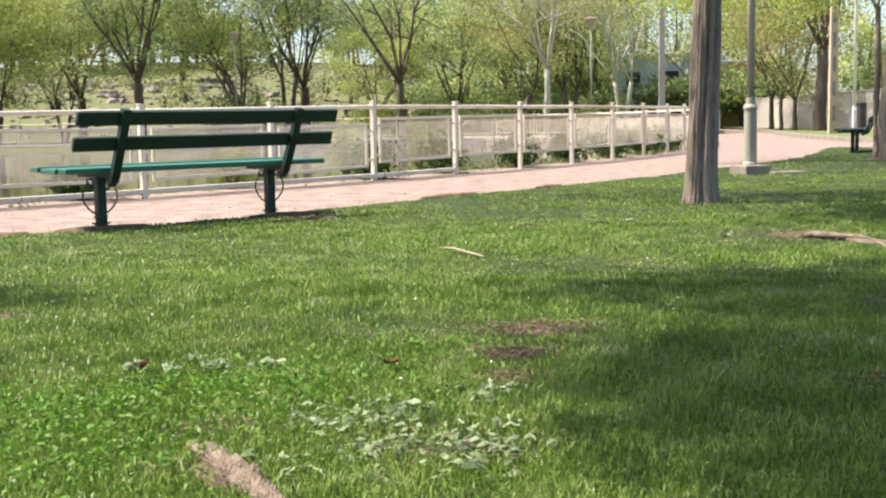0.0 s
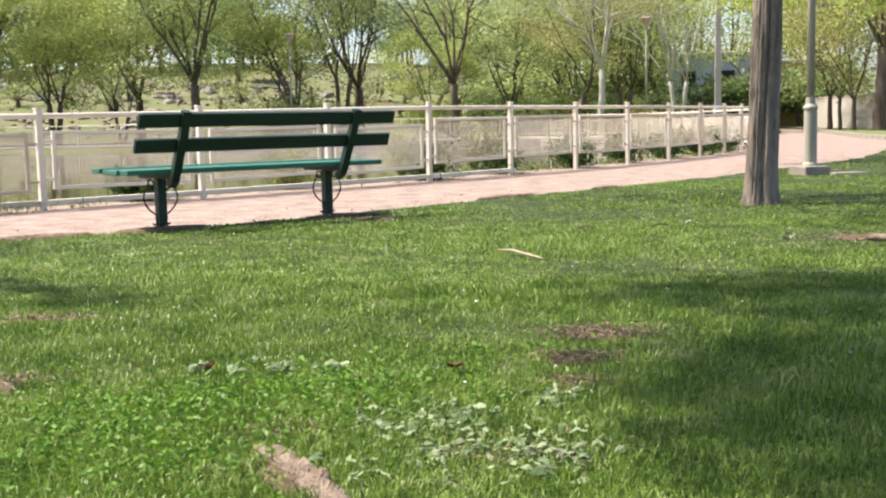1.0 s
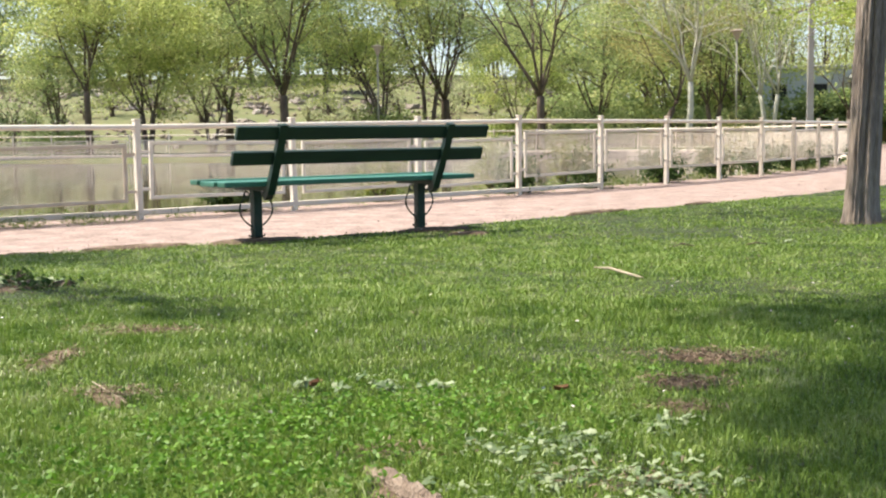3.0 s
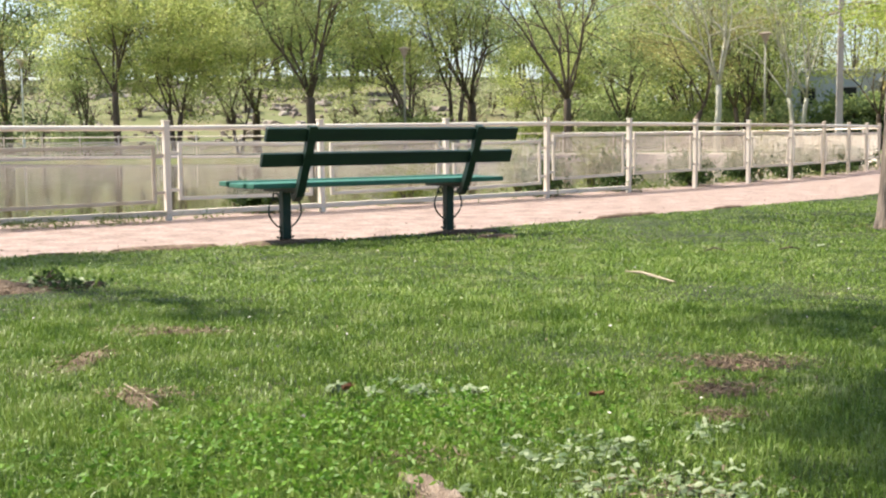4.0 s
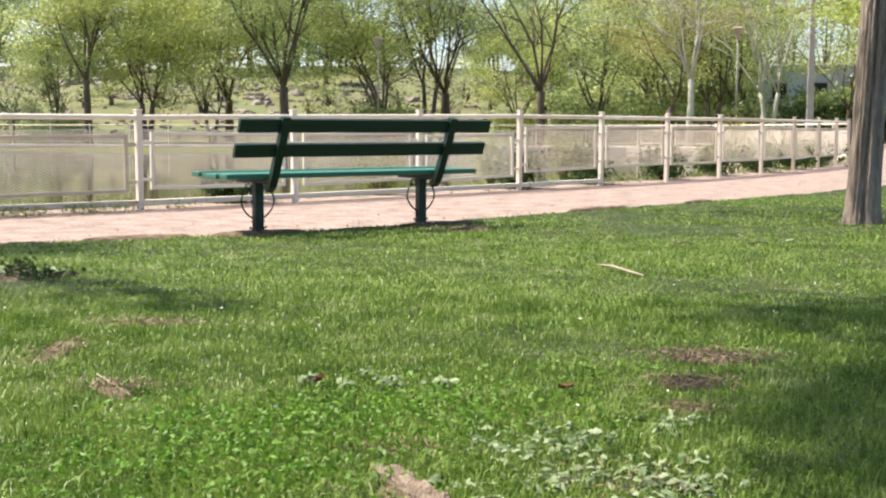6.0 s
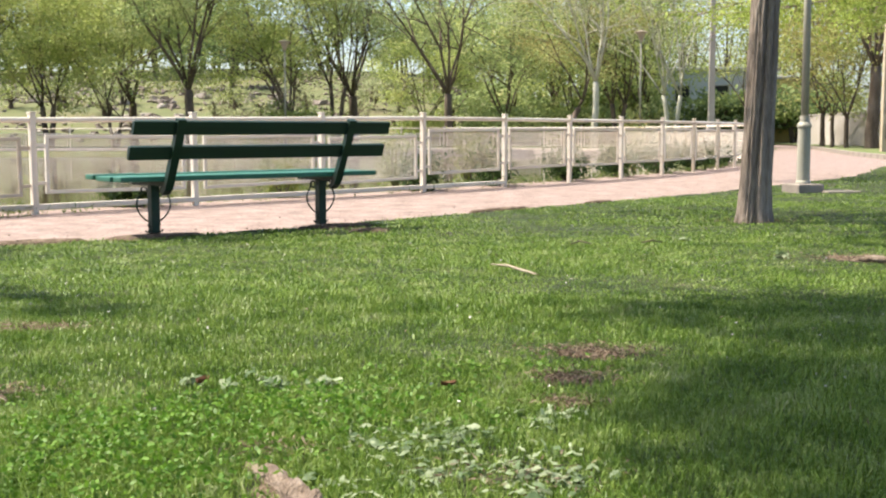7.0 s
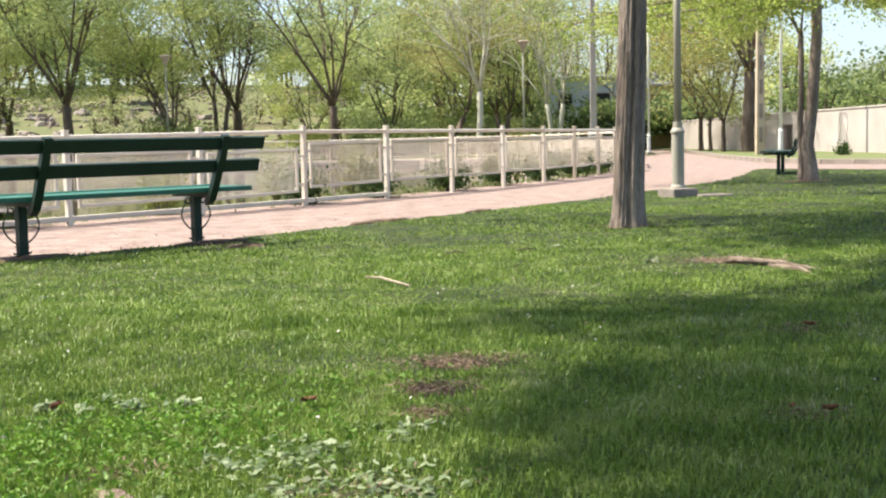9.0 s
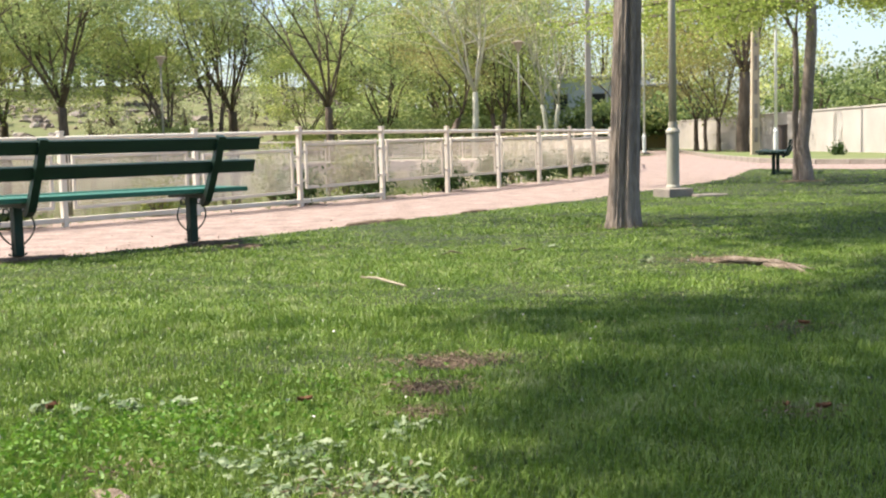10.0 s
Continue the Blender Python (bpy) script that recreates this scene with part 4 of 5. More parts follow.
def woods(name, spots, mat, per, size, label):
    pos, bm = [], bmesh.new()
    for (x, y, h, r) in [(e[0] * 1.12, e[1] * 1.12, e[2] * 1.12, e[3] * 1.12) for e in spots]:
        z0 = hill(x, y)
        lean = g.normal(size=2) * 0.4
        tube(bm, [(x, y, z0 - 0.3), (x + lean[0] * 0.3, y, z0 + h * 0.4), (x + lean[0], y + lean[1], z0 + h * 0.9)], [0.18, 0.13, 0.03], 6)
        k, per_tree = 14, int(per * 0.68)
        centres = np.stack([x + g.normal(size=k) * r * 0.55, y + g.normal(size=k) * r * 0.5, z0 + h * g.uniform(0.36, 0.97, k)], 1)
        pick = centres[g.integers(0, k, per_tree)]
        pos.append(pick + g.normal(size=(per_tree, 3)) * np.array([r * 0.26, r * 0.26, h * 0.07]))
        for c in centres[::2]:
            tube(bm, [(x + lean[0] * 0.3, y, z0 + h * 0.35), tuple(c)], [0.06, 0.015], 4)
    wood = anchor(name, Matrix(), label, "woods", kind="stuff")
    v, f = cards(np.concatenate(pos), size, 0.3, 0.6, g)
    mesh_np("foliage", v, f, mat, wood)
    part("trunks", bm, M_bark_far, wood)


def spread(n, x0, x1, y0, y1, h0, h1):
    return [(g.uniform(x0, x1), g.uniform(y0, y1), g.uniform(h0, h1), g.uniform(1.6, 2.8)) for _ in range(n)]


woods("woods", spread(7, -40, 12, 88, 112, 5.5, 9), M_leaf_dark, 2600, 0.15, "mixed dark green trees on the hillside")
woods("woods", spread(30, -58, 6, 94, 108, 4.5, 8.0), M_leaf_mid, 1700, 0.13, "green trees along the top of the hill")
woods("woods", spread(6, -62, 10, 80, 104, 4, 7.5), M_leaf_dark, 2300, 0.13, "dark green trees on the hillside")
woods("woods", spread(7, -60, 20, 72, 100, 3, 6), M_leaf_fresh, 2200, 0.13, "light green trees on the hillside")
woods("woods", spread(6, -2, 8, 62, 84, 4, 7) + spread(4, 19, 26, 64, 84, 4, 7), M_leaf_fresh, 2300, 0.12, "light green trees beyond the path")
woods("woods", spread(4, 0, 9, 66, 90, 4.5, 8) + spread(5, 10, 26, 92, 104, 6, 9), M_leaf_mid, 2300, 0.13, "green trees beyond the path")
woods("scrub", [(g.uniform(-60, 3), g.uniform(96, 104), g.uniform(1.8, 3.4), g.uniform(1.2, 2.2)) for _ in range(38)], M_leaf_grey, 900, 0.13, "grey-green scrub along the top of the hill")
woods("woods", spread(9, 24, 46, 62, 92, 4, 7), M_leaf_grey, 2600, 0.10, "pale green trees far behind the boundary wall")
woods("woods", spread(7, 9, 17, 78, 88, 7.0, 10), M_leaf_grey, 1500, 0.10, "thinly leaved grey-brown trees beyond the path")
woods("woods", spread(5, 5, 9.2, 60, 66, 3.0, 4.6), M_leaf_fresh, 1800, 0.10, "light green bushes beyond the path")
woods("scrub", [(g.uniform(-2, 9.5), g.uniform(60, 70), g.uniform(1.6, 3.0), g.uniform(1.2, 2.0)) for _ in range(22)], M_leaf_mid, 1300, 0.11, "dense green undergrowth beyond the far bank")
woods("scrub", [(g.uniform(-42, 4), g.uniform(62, 84), g.uniform(0.8, 1.9), g.uniform(0.6, 1.3)) for _ in range(60)], M_leaf_grey, 420, 0.09, "grey-green scrub on the stony hillside")
woods("woods", spread(12, 19, 42, 36, 75, 2.6, 4.0), M_leaf_dark, 3800, 0.105, "dense dark green trees behind the boundary wall")
woods("woods", spread(10, 11.5, 17, 63, 68, 2.0, 3.2), M_leaf_dark, 1800, 0.16, "dark hedge closing the end of the path")

house = anchor("house", pose(14.9, 80, 0, 0, 0, -8), "small blue-grey house behind trees", "house")
bm = bmesh.new()
box(bm, (7, 5, 4.6), pose(0, 0, 2.2), 0.03)
part("house_wall", bm, M_house, house)
bm = bmesh.new()
box(bm, (7.6, 5.6, 0.22), pose(0, 0, 4.62), 0.04)
part("flat_roof", bm, M_roof, house)
for xx in (-2.2, 0.2, 2.4):
    bm = bmesh.new()
    box(bm, (1.0, 0.1, 1.1), pose(xx, -2.52, 3.1), 0.02)
    wf = part("window", bm, M_roof, house)
    bm = bmesh.new()
    box(bm, (0.84, 0.03, 0.94), pose(xx, -2.58, 3.1))
    part("pane", bm, M_dark, wf)
annex = anchor("house", pose(18.3, 77, 0, 0, 0, -8), "low ochre house beside the blue-grey one", "house")
bm = bmesh.new()
box(bm, (3.4, 4, 3.9), pose(0, 0, 1.9), 0.03)
part("house_wall", bm, M_yellow, annex)
bm = bmesh.new()
box(bm, (3.8, 4.4, 0.2), pose(0, 0, 3.95), 0.04)
part("flat_roof", bm, M_roof, annex)

# ---------------------------------------------------------------- lawn grass and what lies in it

# bare patches: x, y, half length, half width, turn, bareness
BARE = [(0.43, 3.93, 0.17, 0.10, -20, 0.9), (0.33, 3.54, 0.11, 0.08, 0, 0.85), (0.31, 3.22, 0.08, 0.06, 0, 0.8), (0.12, 2.66, 0.20, 0.20, 30, 0.6), (-0.29, 2.44, 0.06, 0.16, 30, 0.9),
        (2.12, 6.75, 0.35, 0.16, -50, 0.8), (-1.50, 4.36, 0.22, 0.05, 25, 0.75), (-1.60, 3.85, 0.07, 0.3, 10, 0.7), (-1.2, 3.28, 0.16, 0.06, -50, 0.7), (-2.75, 5.55, 0.35, 0.30, 0, 0.9),
        (-2.12, 8.12, 0.35, 0.12, 42, 0.95), (-1.05, 9.0, 0.3, 0.12, 42, 0.85), (2.15, 9.6, 0.24, 0.2, 0, 0.65), (6.55, 17.7, 0.5, 0.4, 0, 0.8), (1.66, 4.35, 0.12, 0.09, 0, 0.6), (1.22, 3.05, 0.10, 0.07, 0, 0.6),
        (-0.35, 2.75, 0.10, 0.05, 0, 0.5), (-0.78, 8.65, 0.16, 0.07, 40, 0.7),
        (-2.80, 7.66, 0.34, 0.07, 40, 0.95), (0.16, 10.95, 0.40, 0.05, 52, 0.95), (-3.35, 7.2, 0.25, 0.05, 44, 0.9), (1.2, 12.25, 0.35, 0.05, 52, 0.9)]


def bareness(x, y):
    out = np.zeros_like(x)
    for bx, by, a, b, t, k in BARE:
        c, s = math.cos(radians(t)), math.sin(radians(t))
        u, v = (x - bx) * c + (y - by) * s, -(x - bx) * s + (y - by) * c
        edge = 1.55 + 0.5 * np.sin(u * 61 + v * 23) * np.sin(v * 57 - u * 19)
        out = np.maximum(out, 0.93 * k * np.clip(edge - ((u / a) ** 2 + (v / b) ** 2), 0, 1))
    return out


def blades(n, y0, y1, height, width, seed, curl=1.1, near=False):
    """Grass blades of three faces over a stretch of the lawn."""
    g = np.random.default_rng(seed)
    y = g.uniform(y0, y1, n)
    x = g.uniform(-0.53, 0.47, n) * y + g.uniform(-0.25, 0.25, n)
    if near:
        x = g.uniform(-5, 6, n)
    clump = np.sin(x * 9 + 3 * np.sin(y * 5)) * np.sin(y * 8 + 2 * np.sin(x * 6))
    keep = (x > lawn_left(y) + 0.05 + 0.09 * np.sin(y * 5.3) * np.sin(y * 17) + 0.06 * g.normal(size=n)) & (x < lawn_right(y)) & (g.random(n) > bareness(x, y)) & (g.random(n) < 0.75 + 0.25 * clump)
    x, y, clump = x[keep], y[keep], clump[keep]
    n = len(x)
    patch = np.sin(x * 1.7 + 1.3 * np.sin(y * 1.1)) * np.sin(y * 1.9 + 0.8) * 0.5 + 0.5
    h = height * g.uniform(0.4, 1.3, n) * (0.6 + 0.75 * patch) * np.where(g.random(n) < 0.02, 1.7, 1.0)
    wd = width * g.uniform(0.7, 1.3, n)
    a, lean = g.uniform(0, 2 * math.pi, n), g.uniform(0.1, 1.0, n) * curl
    dx, dy = np.cos(a) * lean, np.sin(a) * lean
    t = g.uniform(0, 2 * math.pi, n)
    wx, wy = np.cos(t) * wd / 2, np.sin(t) * wd / 2
    z = np.full(n, -0.006)
    p0 = np.stack([x - wx, y - wy, z], 1)
    p1 = np.stack([x + wx, y + wy, z], 1)
    mx, my, mz = x + dx * h * 0.45, y + dy * h * 0.45, h * 0.6
    p2 = np.stack([mx + wx * 0.8, my + wy * 0.8, mz], 1)
    p3 = np.stack([mx - wx * 0.8, my - wy * 0.8, mz], 1)
    tip = h * np.clip(1 - 0.45 * lean, 0.3, 1)
    p4 = np.stack([x + dx * h * 1.15, y + dy * h * 1.15, tip], 1)
    v = np.stack([p0, p1, p2, p3, p4], 1).reshape(-1, 3)
    k = np.arange(n)[:, None] * 5
    f = np.concatenate([k + [0, 1, 2], k + [0, 2, 3], k + [3, 2, 4]])
    return v, f


grass = anchor("grass", Matrix(), "short uneven green lawn grass with paler tips", "grass", kind="stuff")
for n, y0, y1, h, wd, seed in ((160000, 1.9, 3.3, 0.035, 0.0025, 1), (165000, 3.3, 5.2, 0.029, 0.0031, 2), (160000, 5.2, 8.2, 0.023, 0.0042, 3), (130000, 8.2, 13.5, 0.018, 0.0068, 4), (75000, 13.5, 24.6, 0.016, 0.013, 5)):
    v, f = blades(n, y0, y1, h, wd, seed, 1.1 if y0 < 5 else 1.9)
    mesh_np("blades", v, f, M_grass, grass)
v, f = blades(26000, -4.5, 1.9, 0.05, 0.014, 6, near=True)
mesh_np("blades", v, f, M_grass, grass)

# bare earth showing through the turf
def build_dirt(x, y, a, b, turn, seed):
    n, m = 26, 7
    v, f = [(0, 0, 0.012)], []
    for k in range(1, m + 1):
        q = k / m
        for i in range(n):
            t = 2 * math.pi * i / n
            w = q * (1 + 0.35 * noise.noise(Vector((math.cos(t) * 1.6 + seed, math.sin(t) * 1.6, 0))) + 0.15 * noise.noise(Vector((math.cos(t) * 5, math.sin(t) * 5 + seed, 1))))
            v.append((a * w * math.cos(t), b * w * math.sin(t), 0.012 * (1 - q * q) + 0.009 * noise.noise(Vector((w * math.cos(t) * 6, w * math.sin(t) * 6, seed))) + (0.002 if k < m else -0.014)))
    f = [(1 + (k - 1) * n + i, 1 + (k - 1) * n + (i + 1) % n, 1 + k * n + (i + 1) % n, 1 + k * n + i) for k in range(1, m) for i in range(n)]
    o = mesh_np("bare_earth", v, f, M_dirt, smooth=True)
    o.matrix_world = pose(x, y, 0.004, 0, 0, turn)
    return tagged(o, "patch of bare brown earth in the lawn", "bare earth", kind="stuff")


for i, (bx, by, ba, bb, bt, bk) in enumerate(BARE):
    if bk >= 0.7:
        build_dirt(bx, by, ba * 0.72, bb * 0.72, bt, i * 1.7)

def build_mound(x, y, a, b, h, seed):
    """A low heap of dug earth with crumbled sides."""
    n, m = 40, 14
    v = [(0, 0, h)]
    for k in range(1, m + 1):
        q = k / m
        for i in range(n):
            t = 2 * math.pi * i / n
            w = q * (1 + 0.25 * noise.noise(Vector((math.cos(t) * 1.5 + seed, math.sin(t) * 1.5, 0))))
            px, py = a * w * math.cos(t), b * w * math.sin(t)
            v.append((px, py, h * (1 - q ** 1.5) + 0.028 * noise.noise(Vector((px * 9, py * 9, seed))) + 0.014 * noise.noise(Vector((px * 26, py * 26, seed))) - (0.03 if k == m else 0)))
    f = [(1 + (k - 1) * n + i, 1 + (k - 1) * n + (i + 1) % n, 1 + k * n + (i + 1) % n, 1 + k * n + i) for k in range(1, m) for i in range(n)]
    o = mesh_np("earth_mound", v, f, M_dirt, smooth=True)
    o.matrix_world = pose(x, y, 0.0, 0, 0, 20)
    return tagged(o, "low mound of crumbly brown earth in the lawn", "mound")


build_mound(-2.95, 5.45, 0.36, 0.24, 0.075, 5.0)
for x, y, h, k in ((-2.55, 5.62, 0.11, 361), (-2.38, 5.70, 0.09, 362), (-2.68, 5.78, 0.13, 363)):
    build_shrub(x, y, 0.10, h, k, M_shrub, 160, 0.016, "small dark weed growing beside the earth mound")

# dry straw and clippings
g = np.random.default_rng(61)
pos = []
for x, y, a, b, n in ((0.43, 3.93, 0.20, 0.12, 420), (0.33, 3.54, 0.14, 0.09, 220), (0.31, 3.22, 0.10, 0.07, 120), (0.16, 2.55, 0.22, 0.14, 110), (2.05, 6.75, 0.4, 0.2, 420), (-1.50, 4.36, 0.25, 0.07, 240), (-1.58, 3.8, 0.1, 0.3, 160), (-1.2, 3.3, 0.15, 0.08, 160),
                      (-2.72, 5.55, 0.4, 0.3, 350), (1.66, 4.35, 0.15, 0.1, 90), (1.22, 3.05, 0.12, 0.1, 90), (-0.35, 2.75, 0.14, 0.08, 80), (2.15, 9.5, 0.45, 0.3, 260), (-0.8, 8.65, 0.2, 0.1, 120), (0.3, 5.2, 2.2, 2.2, 260), (-0.5, 7.2, 2.0, 1.6, 200)):
    n = n * 2
    q = g.normal(size=(n, 2)) * 0.52
    pos.append(np.stack([x + q[:, 0] * a, y + q[:, 1] * b, g.uniform(0.012, 0.032, n)], 1))
v, f = cards(np.concatenate(pos), 0.0125, 0.7, 0.14, g)
tagged(mesh_np("straw", v, f, M_straw), "scattered dry brown straw and clippings", "straw", kind="stuff")

# pale dry blades and daisies' small white heads
q = np.stack([g.uniform(-2.4, 2.2, 700), g.uniform(3.0, 9.0, 700), g.uniform(0.018, 0.03, 700)], 1)
q = q[(q[:, 0] > lawn_left(q[:, 1]) + 0.1)]
v, f = cards(q[:320], 0.0052, 0.6, 0.8, g)
tagged(mesh_np("daisies", v, f, M_patch), "tiny white flower heads in the lawn", "flowers", kind="stuff")

# clover and weeds
pos = []
for x, y, a, b, n in ((-0.72, 2.85, 0.26, 0.24, 2600), (-0.40, 3.05, 0.22, 0.18, 1500), (-0.25, 3.28, 0.25, 0.12, 700), (-0.85, 2.5, 0.25, 0.18, 1400), (-0.5, 2.5, 0.18, 0.15, 700), (-0.05, 3.0, 0.2, 0.12, 400), (0.1, 3.65, 0.25, 0.12, 250)):
    k = n // 3
    c = np.stack([x + g.normal(size=k) * a * 0.75, y + g.normal(size=k) * b * 0.75, 0.006 + 0.046 * g.random(k) ** 1.4], 1)
    t = g.uniform(0, 2 * math.pi, k)
    for j in range(3):
        w = t + j * 2.09
        pos.append(c + np.stack([np.cos(w) * 0.007, np.sin(w) * 0.007, g.normal(size=k) * 0.003], 1))
v, f = cards(np.concatenate(pos), 0.0078, 0.35, 0.5, g)
tagged(mesh_np("clover", v, f, M_clover), "bright green clover and low weeds in the grass", "clover", kind="stuff")


def build_leaf_heap(x, y, a, b, n, size, seed, label):
    """A loose heap of limp, lobed leaves."""
    g = np.random.default_rng(seed)
    v, f = [], []
    hubs = [(x + g.normal() * a * 0.5, y + g.normal() * b * 0.5, g.uniform(0, 6.28)) for _ in range(max(2, n // 9))]
    m = 15
    for k in range(n):
        hx, hy, ht = hubs[int(g.integers(len(hubs)))]
        cx, cy = hx + g.normal() * a * 0.13, hy + g.normal() * b * 0.13
        t, s, z = ht + g.normal() * 0.9, size * g.uniform(0.6, 1.6), g.uniform(0.008, 0.030)
        tilt, roll, phase = g.normal() * 0.22, g.normal() * 0.35, g.uniform(0, 6.28)
        base = len(v)
        for i in range(m):
            u = i / (m - 1)
            wd = s * 0.30 * math.sin(math.pi * min(0.985, 0.06 + 0.92 * u)) ** 0.7 * (0.45 + 0.55 * abs(math.sin(4.5 * math.pi * u + 0.4)))
            lx = (u - 0.5) * 2 * s
            curve = 0.22 * s * math.sin(2.2 * u + phase)
            for q in (-1, 0, 1):
                ly = q * wd + curve
                lz = z + lx * tilt + q * wd * roll - 0.2 * s * (2 * u - 1) ** 2 + (0.10 * s if q else 0) * math.sin(9 * u + phase + q)
                v.append((cx + lx * math.cos(t) - ly * math.sin(t), cy + lx * math.sin(t) + ly * math.cos(t), max(0.006, lz)))
        for i in range(m - 1):
            c = base + 3 * i
            f += [(c, c + 1, c + 4, c + 3), (c + 1, c + 2, c + 5, c + 4)]
    o = mesh_np("leaf_heap", v, f, M_wilt)
    return tagged(o, label, "leaves", kind="stuff")


build_leaf_heap(0.02, 2.78, 0.30, 0.22, 210, 0.0165, 71, "heap of limp grey-green weed leaves on the lawn")
build_leaf_heap(0.13, 2.50, 0.32, 0.16, 140, 0.0165, 72, "loose pale green weed leaves on bare soil")
build_leaf_heap(0.22, 3.0, 0.22, 0.14, 60, 0.019, 76, "loose grey-green weed leaves on the lawn")
build_leaf_heap(-0.38, 3.42, 0.16, 0.06, 26, 0.022, 73, "few pale weed leaves in the grass")
build_leaf_heap(-0.62, 3.42, 0.10, 0.06, 14, 0.022, 77, "few pale weed leaves in the grass")
build_leaf_heap(1.70, 6.85, 0.14, 0.10, 18, 0.035, 74, "few broad pale leaves beside the surface root")
build_leaf_heap(-2.6, 5.7, 0.3, 0.25, 60, 0.035, 75, "weeds growing on the mound of earth")


def build_root(pts, radii, seed, mat, name, label, category, sides=14, rough=0.25):
    """A knobbly root or stick half sunk in the ground."""
    bm = bmesh.new()
    fine = []
    for a, b, r0, r1 in zip(pts, pts[1:], radii, radii[1:]):
        for k in range(8):
            u = k / 8
            fine.append((Vector(a).lerp(Vector(b), u), r0 + (r1 - r0) * u))
    fine.append((Vector(pts[-1]), radii[-1]))
    tube(bm, [p for p, r in fine], [r for p, r in fine], sides)
    for v in bm.verts:
        q = v.co * 22 + Vector((seed, 0, 0))
        near = min(fine, key=lambda e: (e[0] - v.co).length)
        v.co += (v.co - near[0]) * rough * (noise.noise(q) + 0.6 * noise.noise(q * 3))
    o = part(name, bm, mat, smooth=True)
    return tagged(o, label, category)


build_root([(-0.41, 2.70, -0.01), (-0.34, 2.56, 0.012), (-0.26, 2.42, 0.018), (-0.19, 2.30, 0.012), (-0.10, 2.12, -0.02)], [0.010, 0.020, 0.024, 0.026, 0.022], 3, M_root, "surface_root", "pale weathered tree root breaking the lawn surface", "root", rough=0.75)
build_root([(1.98, 6.92, -0.01), (2.15, 6.80, 0.012), (2.22, 6.55, 0.016), (2.33, 6.25, 0.006), (2.36, 5.95, -0.02)], [0.008, 0.018, 0.022, 0.018, 0.008], 5, M_root, "surface_root", "brown surface root over dry soil", "root", rough=0.5)
build_root([(2.02, 6.72, 0.0), (2.12, 6.62, 0.03), (2.28, 6.4, 0.03), (2.45, 6.2, 0.0)], [0.006, 0.014, 0.015, 0.006], 6, M_root, "surface_root", "brown surface root over dry soil", "root", rough=0.5)
build_root([(0.12, 6.28, 0.03), (0.20, 6.18, 0.035), (0.27, 6.02, 0.03), (0.34, 5.88, 0.025)], [0.004, 0.0075, 0.007, 0.003], 8, M_stick, "stick", "pale barkless stick lying on the grass", "stick", 8)
build_root([(-1.31, 3.44, 0.018), (-1.22, 3.32, 0.02), (-1.12, 3.20, 0.014)], [0.002, 0.003, 0.002], 9, M_stick, "stick", "thin pale stick lying on the grass", "stick", 6)
build_root([(1.04, 7.62, 0.02), (1.10, 7.59, 0.035), (1.17, 7.66, 0.02)], [0.004, 0.006, 0.003], 10, M_bark_far, "stick", "short dark twig lying on the grass", "stick", 6)
build_root([(0.60, 7.5, 0.02), (0.66, 7.57, 0.032), (0.73, 7.53, 0.02)], [0.004, 0.005, 0.003], 11, M_bark_far, "stick", "short dark twig lying on the grass", "stick", 6)
build_leaf_heap(1.38, 7.85, 0.16, 0.12, 9, 0.028, 78, "few broad pale leaves lying in the grass")
build_leaf_heap(-0.56, 3.54, 0.08, 0.05, 10, 0.02, 79, "few pale wilted leaves in the grass")


def build_dead_leaf(x, y, s, turn, seed):
    bm = bmesh.new()
    rows = []
    for i in range(7):
        u = i / 6
        wd = s * 0.45 * math.sin(math.pi * min(1, u * 0.9 + 0.06)) ** 0.7
        rows.append([bm.verts.new(((u - 0.5) * s * 1.4, k * wd, 0.02 + s * (0.35 * abs(k) ** 1.5 + 0.25 * (u - 0.5) ** 2 * 2 + 0.05 * noise.noise(Vector((u * 4, k * 3, seed)))))) for k in (-1, -0.5, 0, 0.5, 1)])
    for r0, r1 in zip(rows, rows[1:]):
        for k in range(4):
            bm.faces.new((r0[k], r0[k + 1], r1[k + 1], r1[k]))
    o = part("dead_leaf", bm, M_deadleaf, smooth=True)
    o.matrix_world = pose(x, y, 0.006, 0, 0, turn)
    return tagged(o, "curled reddish-brown dead leaf on the lawn", "leaf", "dead leaves on the lawn")


for x, y, s, turn in ((-0.66, 3.38, 0.036, 70), (0.0, 3.36, 0.030, 20), (1.70, 4.36, 0.032, 130), (1.28, 3.06, 0.030, 10), (1.20, 3.10, 0.024, 80)):
    build_dead_leaf(x, y, s, turn, x)

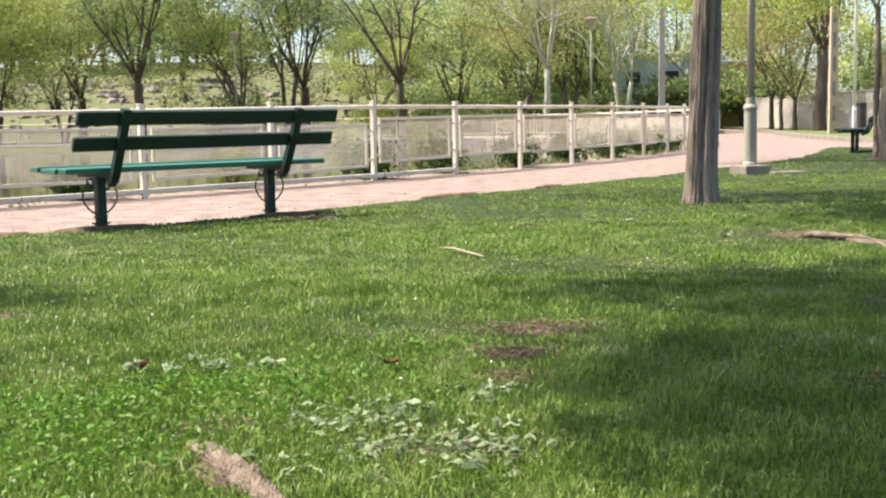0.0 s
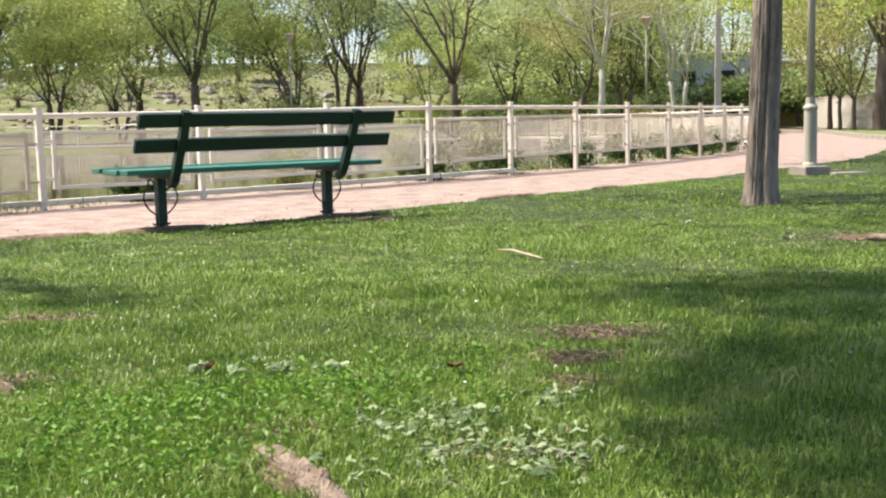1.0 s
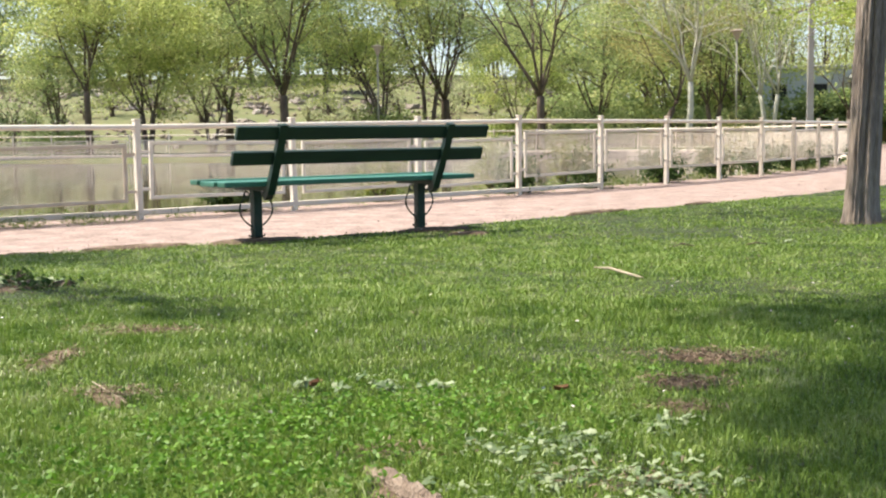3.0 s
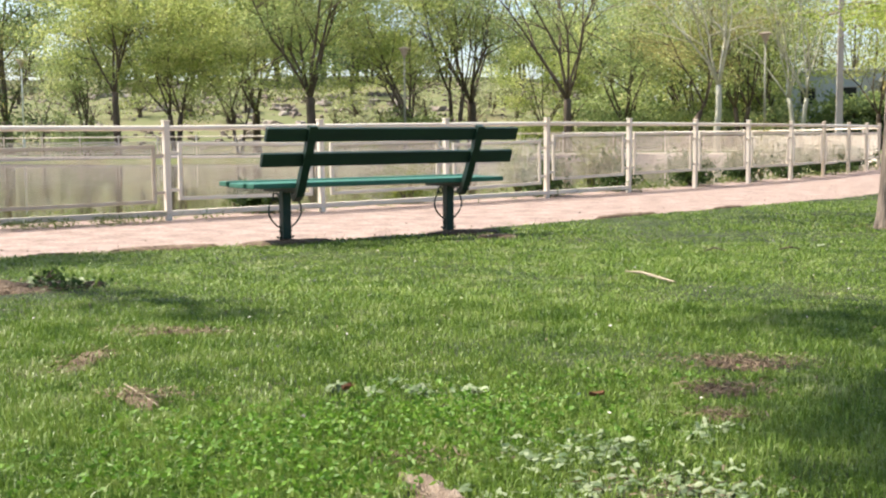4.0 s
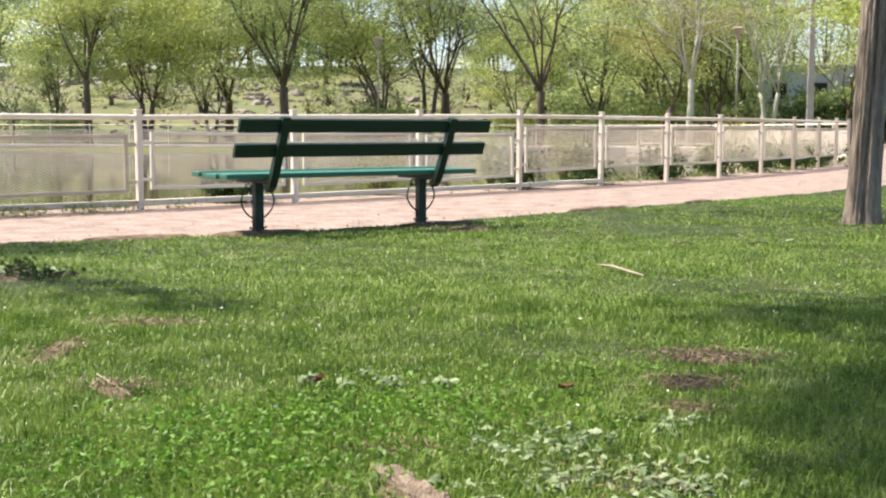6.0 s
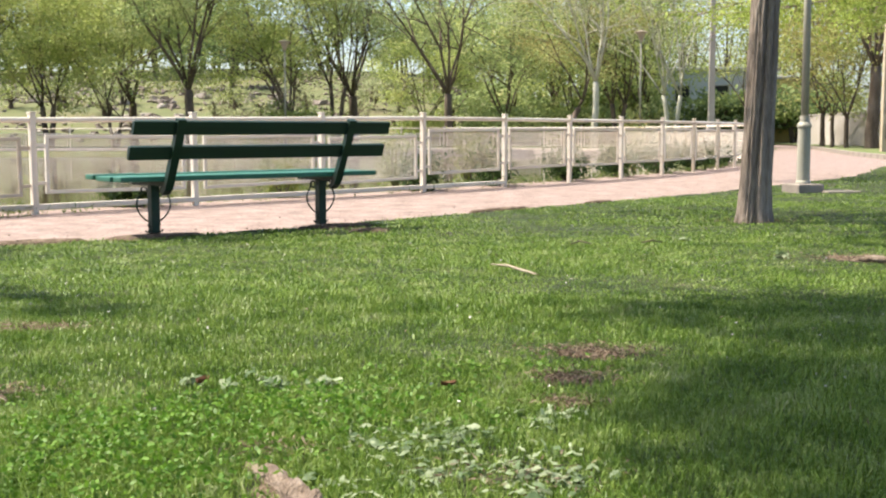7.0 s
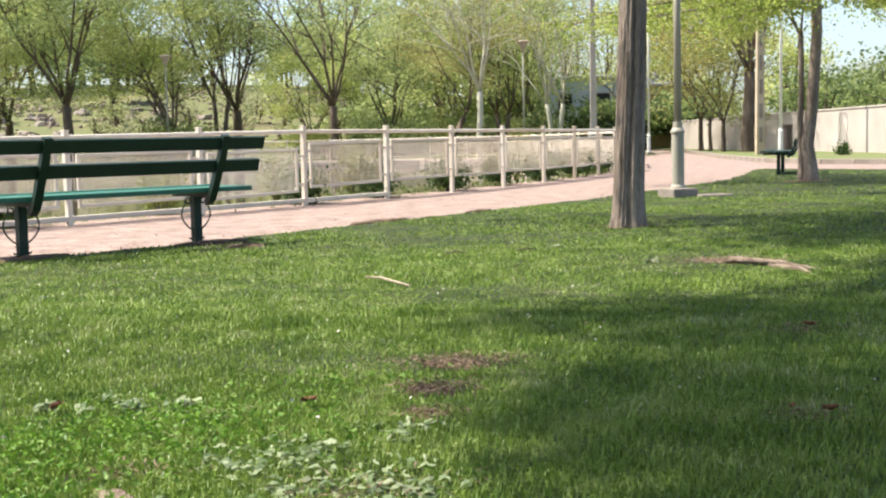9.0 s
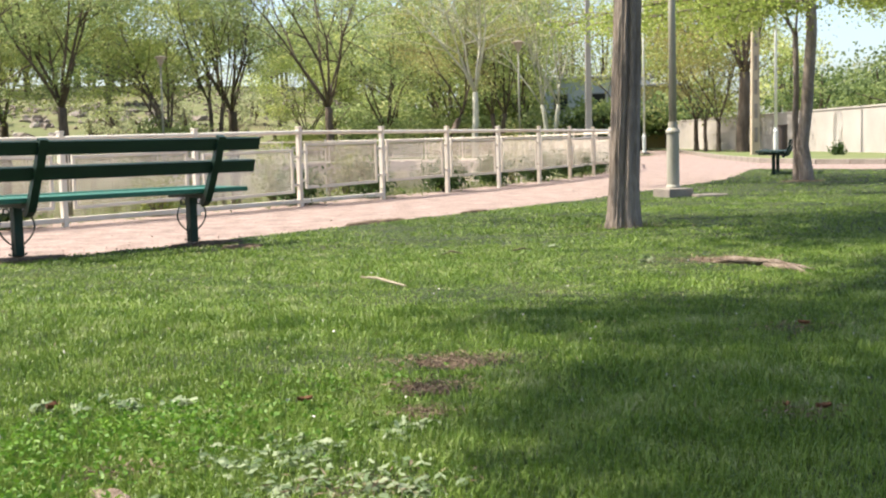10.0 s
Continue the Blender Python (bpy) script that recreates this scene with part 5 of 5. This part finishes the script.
# weeds and tufts along the foot of the fence
g = np.random.default_rng(81)
pos = []
for k in range(230):
    u = g.uniform(-9, 18) if k % 4 == 0 else g.uniform(-9, 0.5)
    p, q = fence_point(u), fence_point(u + 0.1)
    d = (q - p).normalized()
    nrm = Vector((-d.y, d.x, 0))
    c = p + nrm * (g.normal() * 0.10 + (-0.16 if u < 0 else 0.08))
    n = int(g.integers(8, 30))
    pos.append(np.stack([c.x + g.normal(size=n) * 0.07, c.y + g.normal(size=n) * 0.07, g.uniform(-0.03, 0.04, n)], 1))
v, f = cards(np.concatenate(pos), 0.026, 0.0, 0.16, g)
tagged(mesh_np("weeds", v, f, M_tuft), "green and yellow weeds along the foot of the fence", "weeds", kind="stuff")
pos = []
for a, b in zip(near_line, near_line[1:]):
    for k in range(8):
        c = a.lerp(b, g.random()) + Vector((-0.7, 0.7, 0)) * g.uniform(0.1, 0.9)
        n = 30
        pos.append(np.stack([c.x + g.normal(size=n) * 0.10, c.y + g.normal(size=n) * 0.10, g.uniform(-0.06, 0.06, n)], 1))
v, f = cards(np.concatenate(pos), 0.035, 0.0, 0.18, g)
tagged(mesh_np("bank_grass", v, f, M_tuft), "rough grass on the near bank behind the fence", "grass", kind="stuff")

# crumbs of earth, grit and dry leaf lying on the path
n = 1500
ys = 6.2 + g.random(n) ** 1.3 * 16
wide = np.where(g.random(n) < 0.4, 0.35, 1.3)
xs = lawn_left(ys) - np.abs(g.normal(size=n)) * wide
v, f = cards(np.stack([xs, ys, np.full(n, -0.030)], 1), 0.008, 0.85, 0.7, g)
tagged(mesh_np("grit", v, f, M_dirt), "crumbs of dark earth and grit on the path", "grit", kind="stuff")

for x, y, a, b, t, k in ((-2.10, 8.10, 0.34, 0.13, 42, 31), (-2.78, 7.62, 0.36, 0.10, 40, 32), (-1.02, 9.02, 0.30, 0.10, 42, 33), (0.20, 10.92, 0.45, 0.07, 52, 34), (-0.72, 8.62, 0.16, 0.09, 30, 36)):
    o = build_dirt(x, y, a, b, t, k * 1.3)
    o.location.z = 0.014
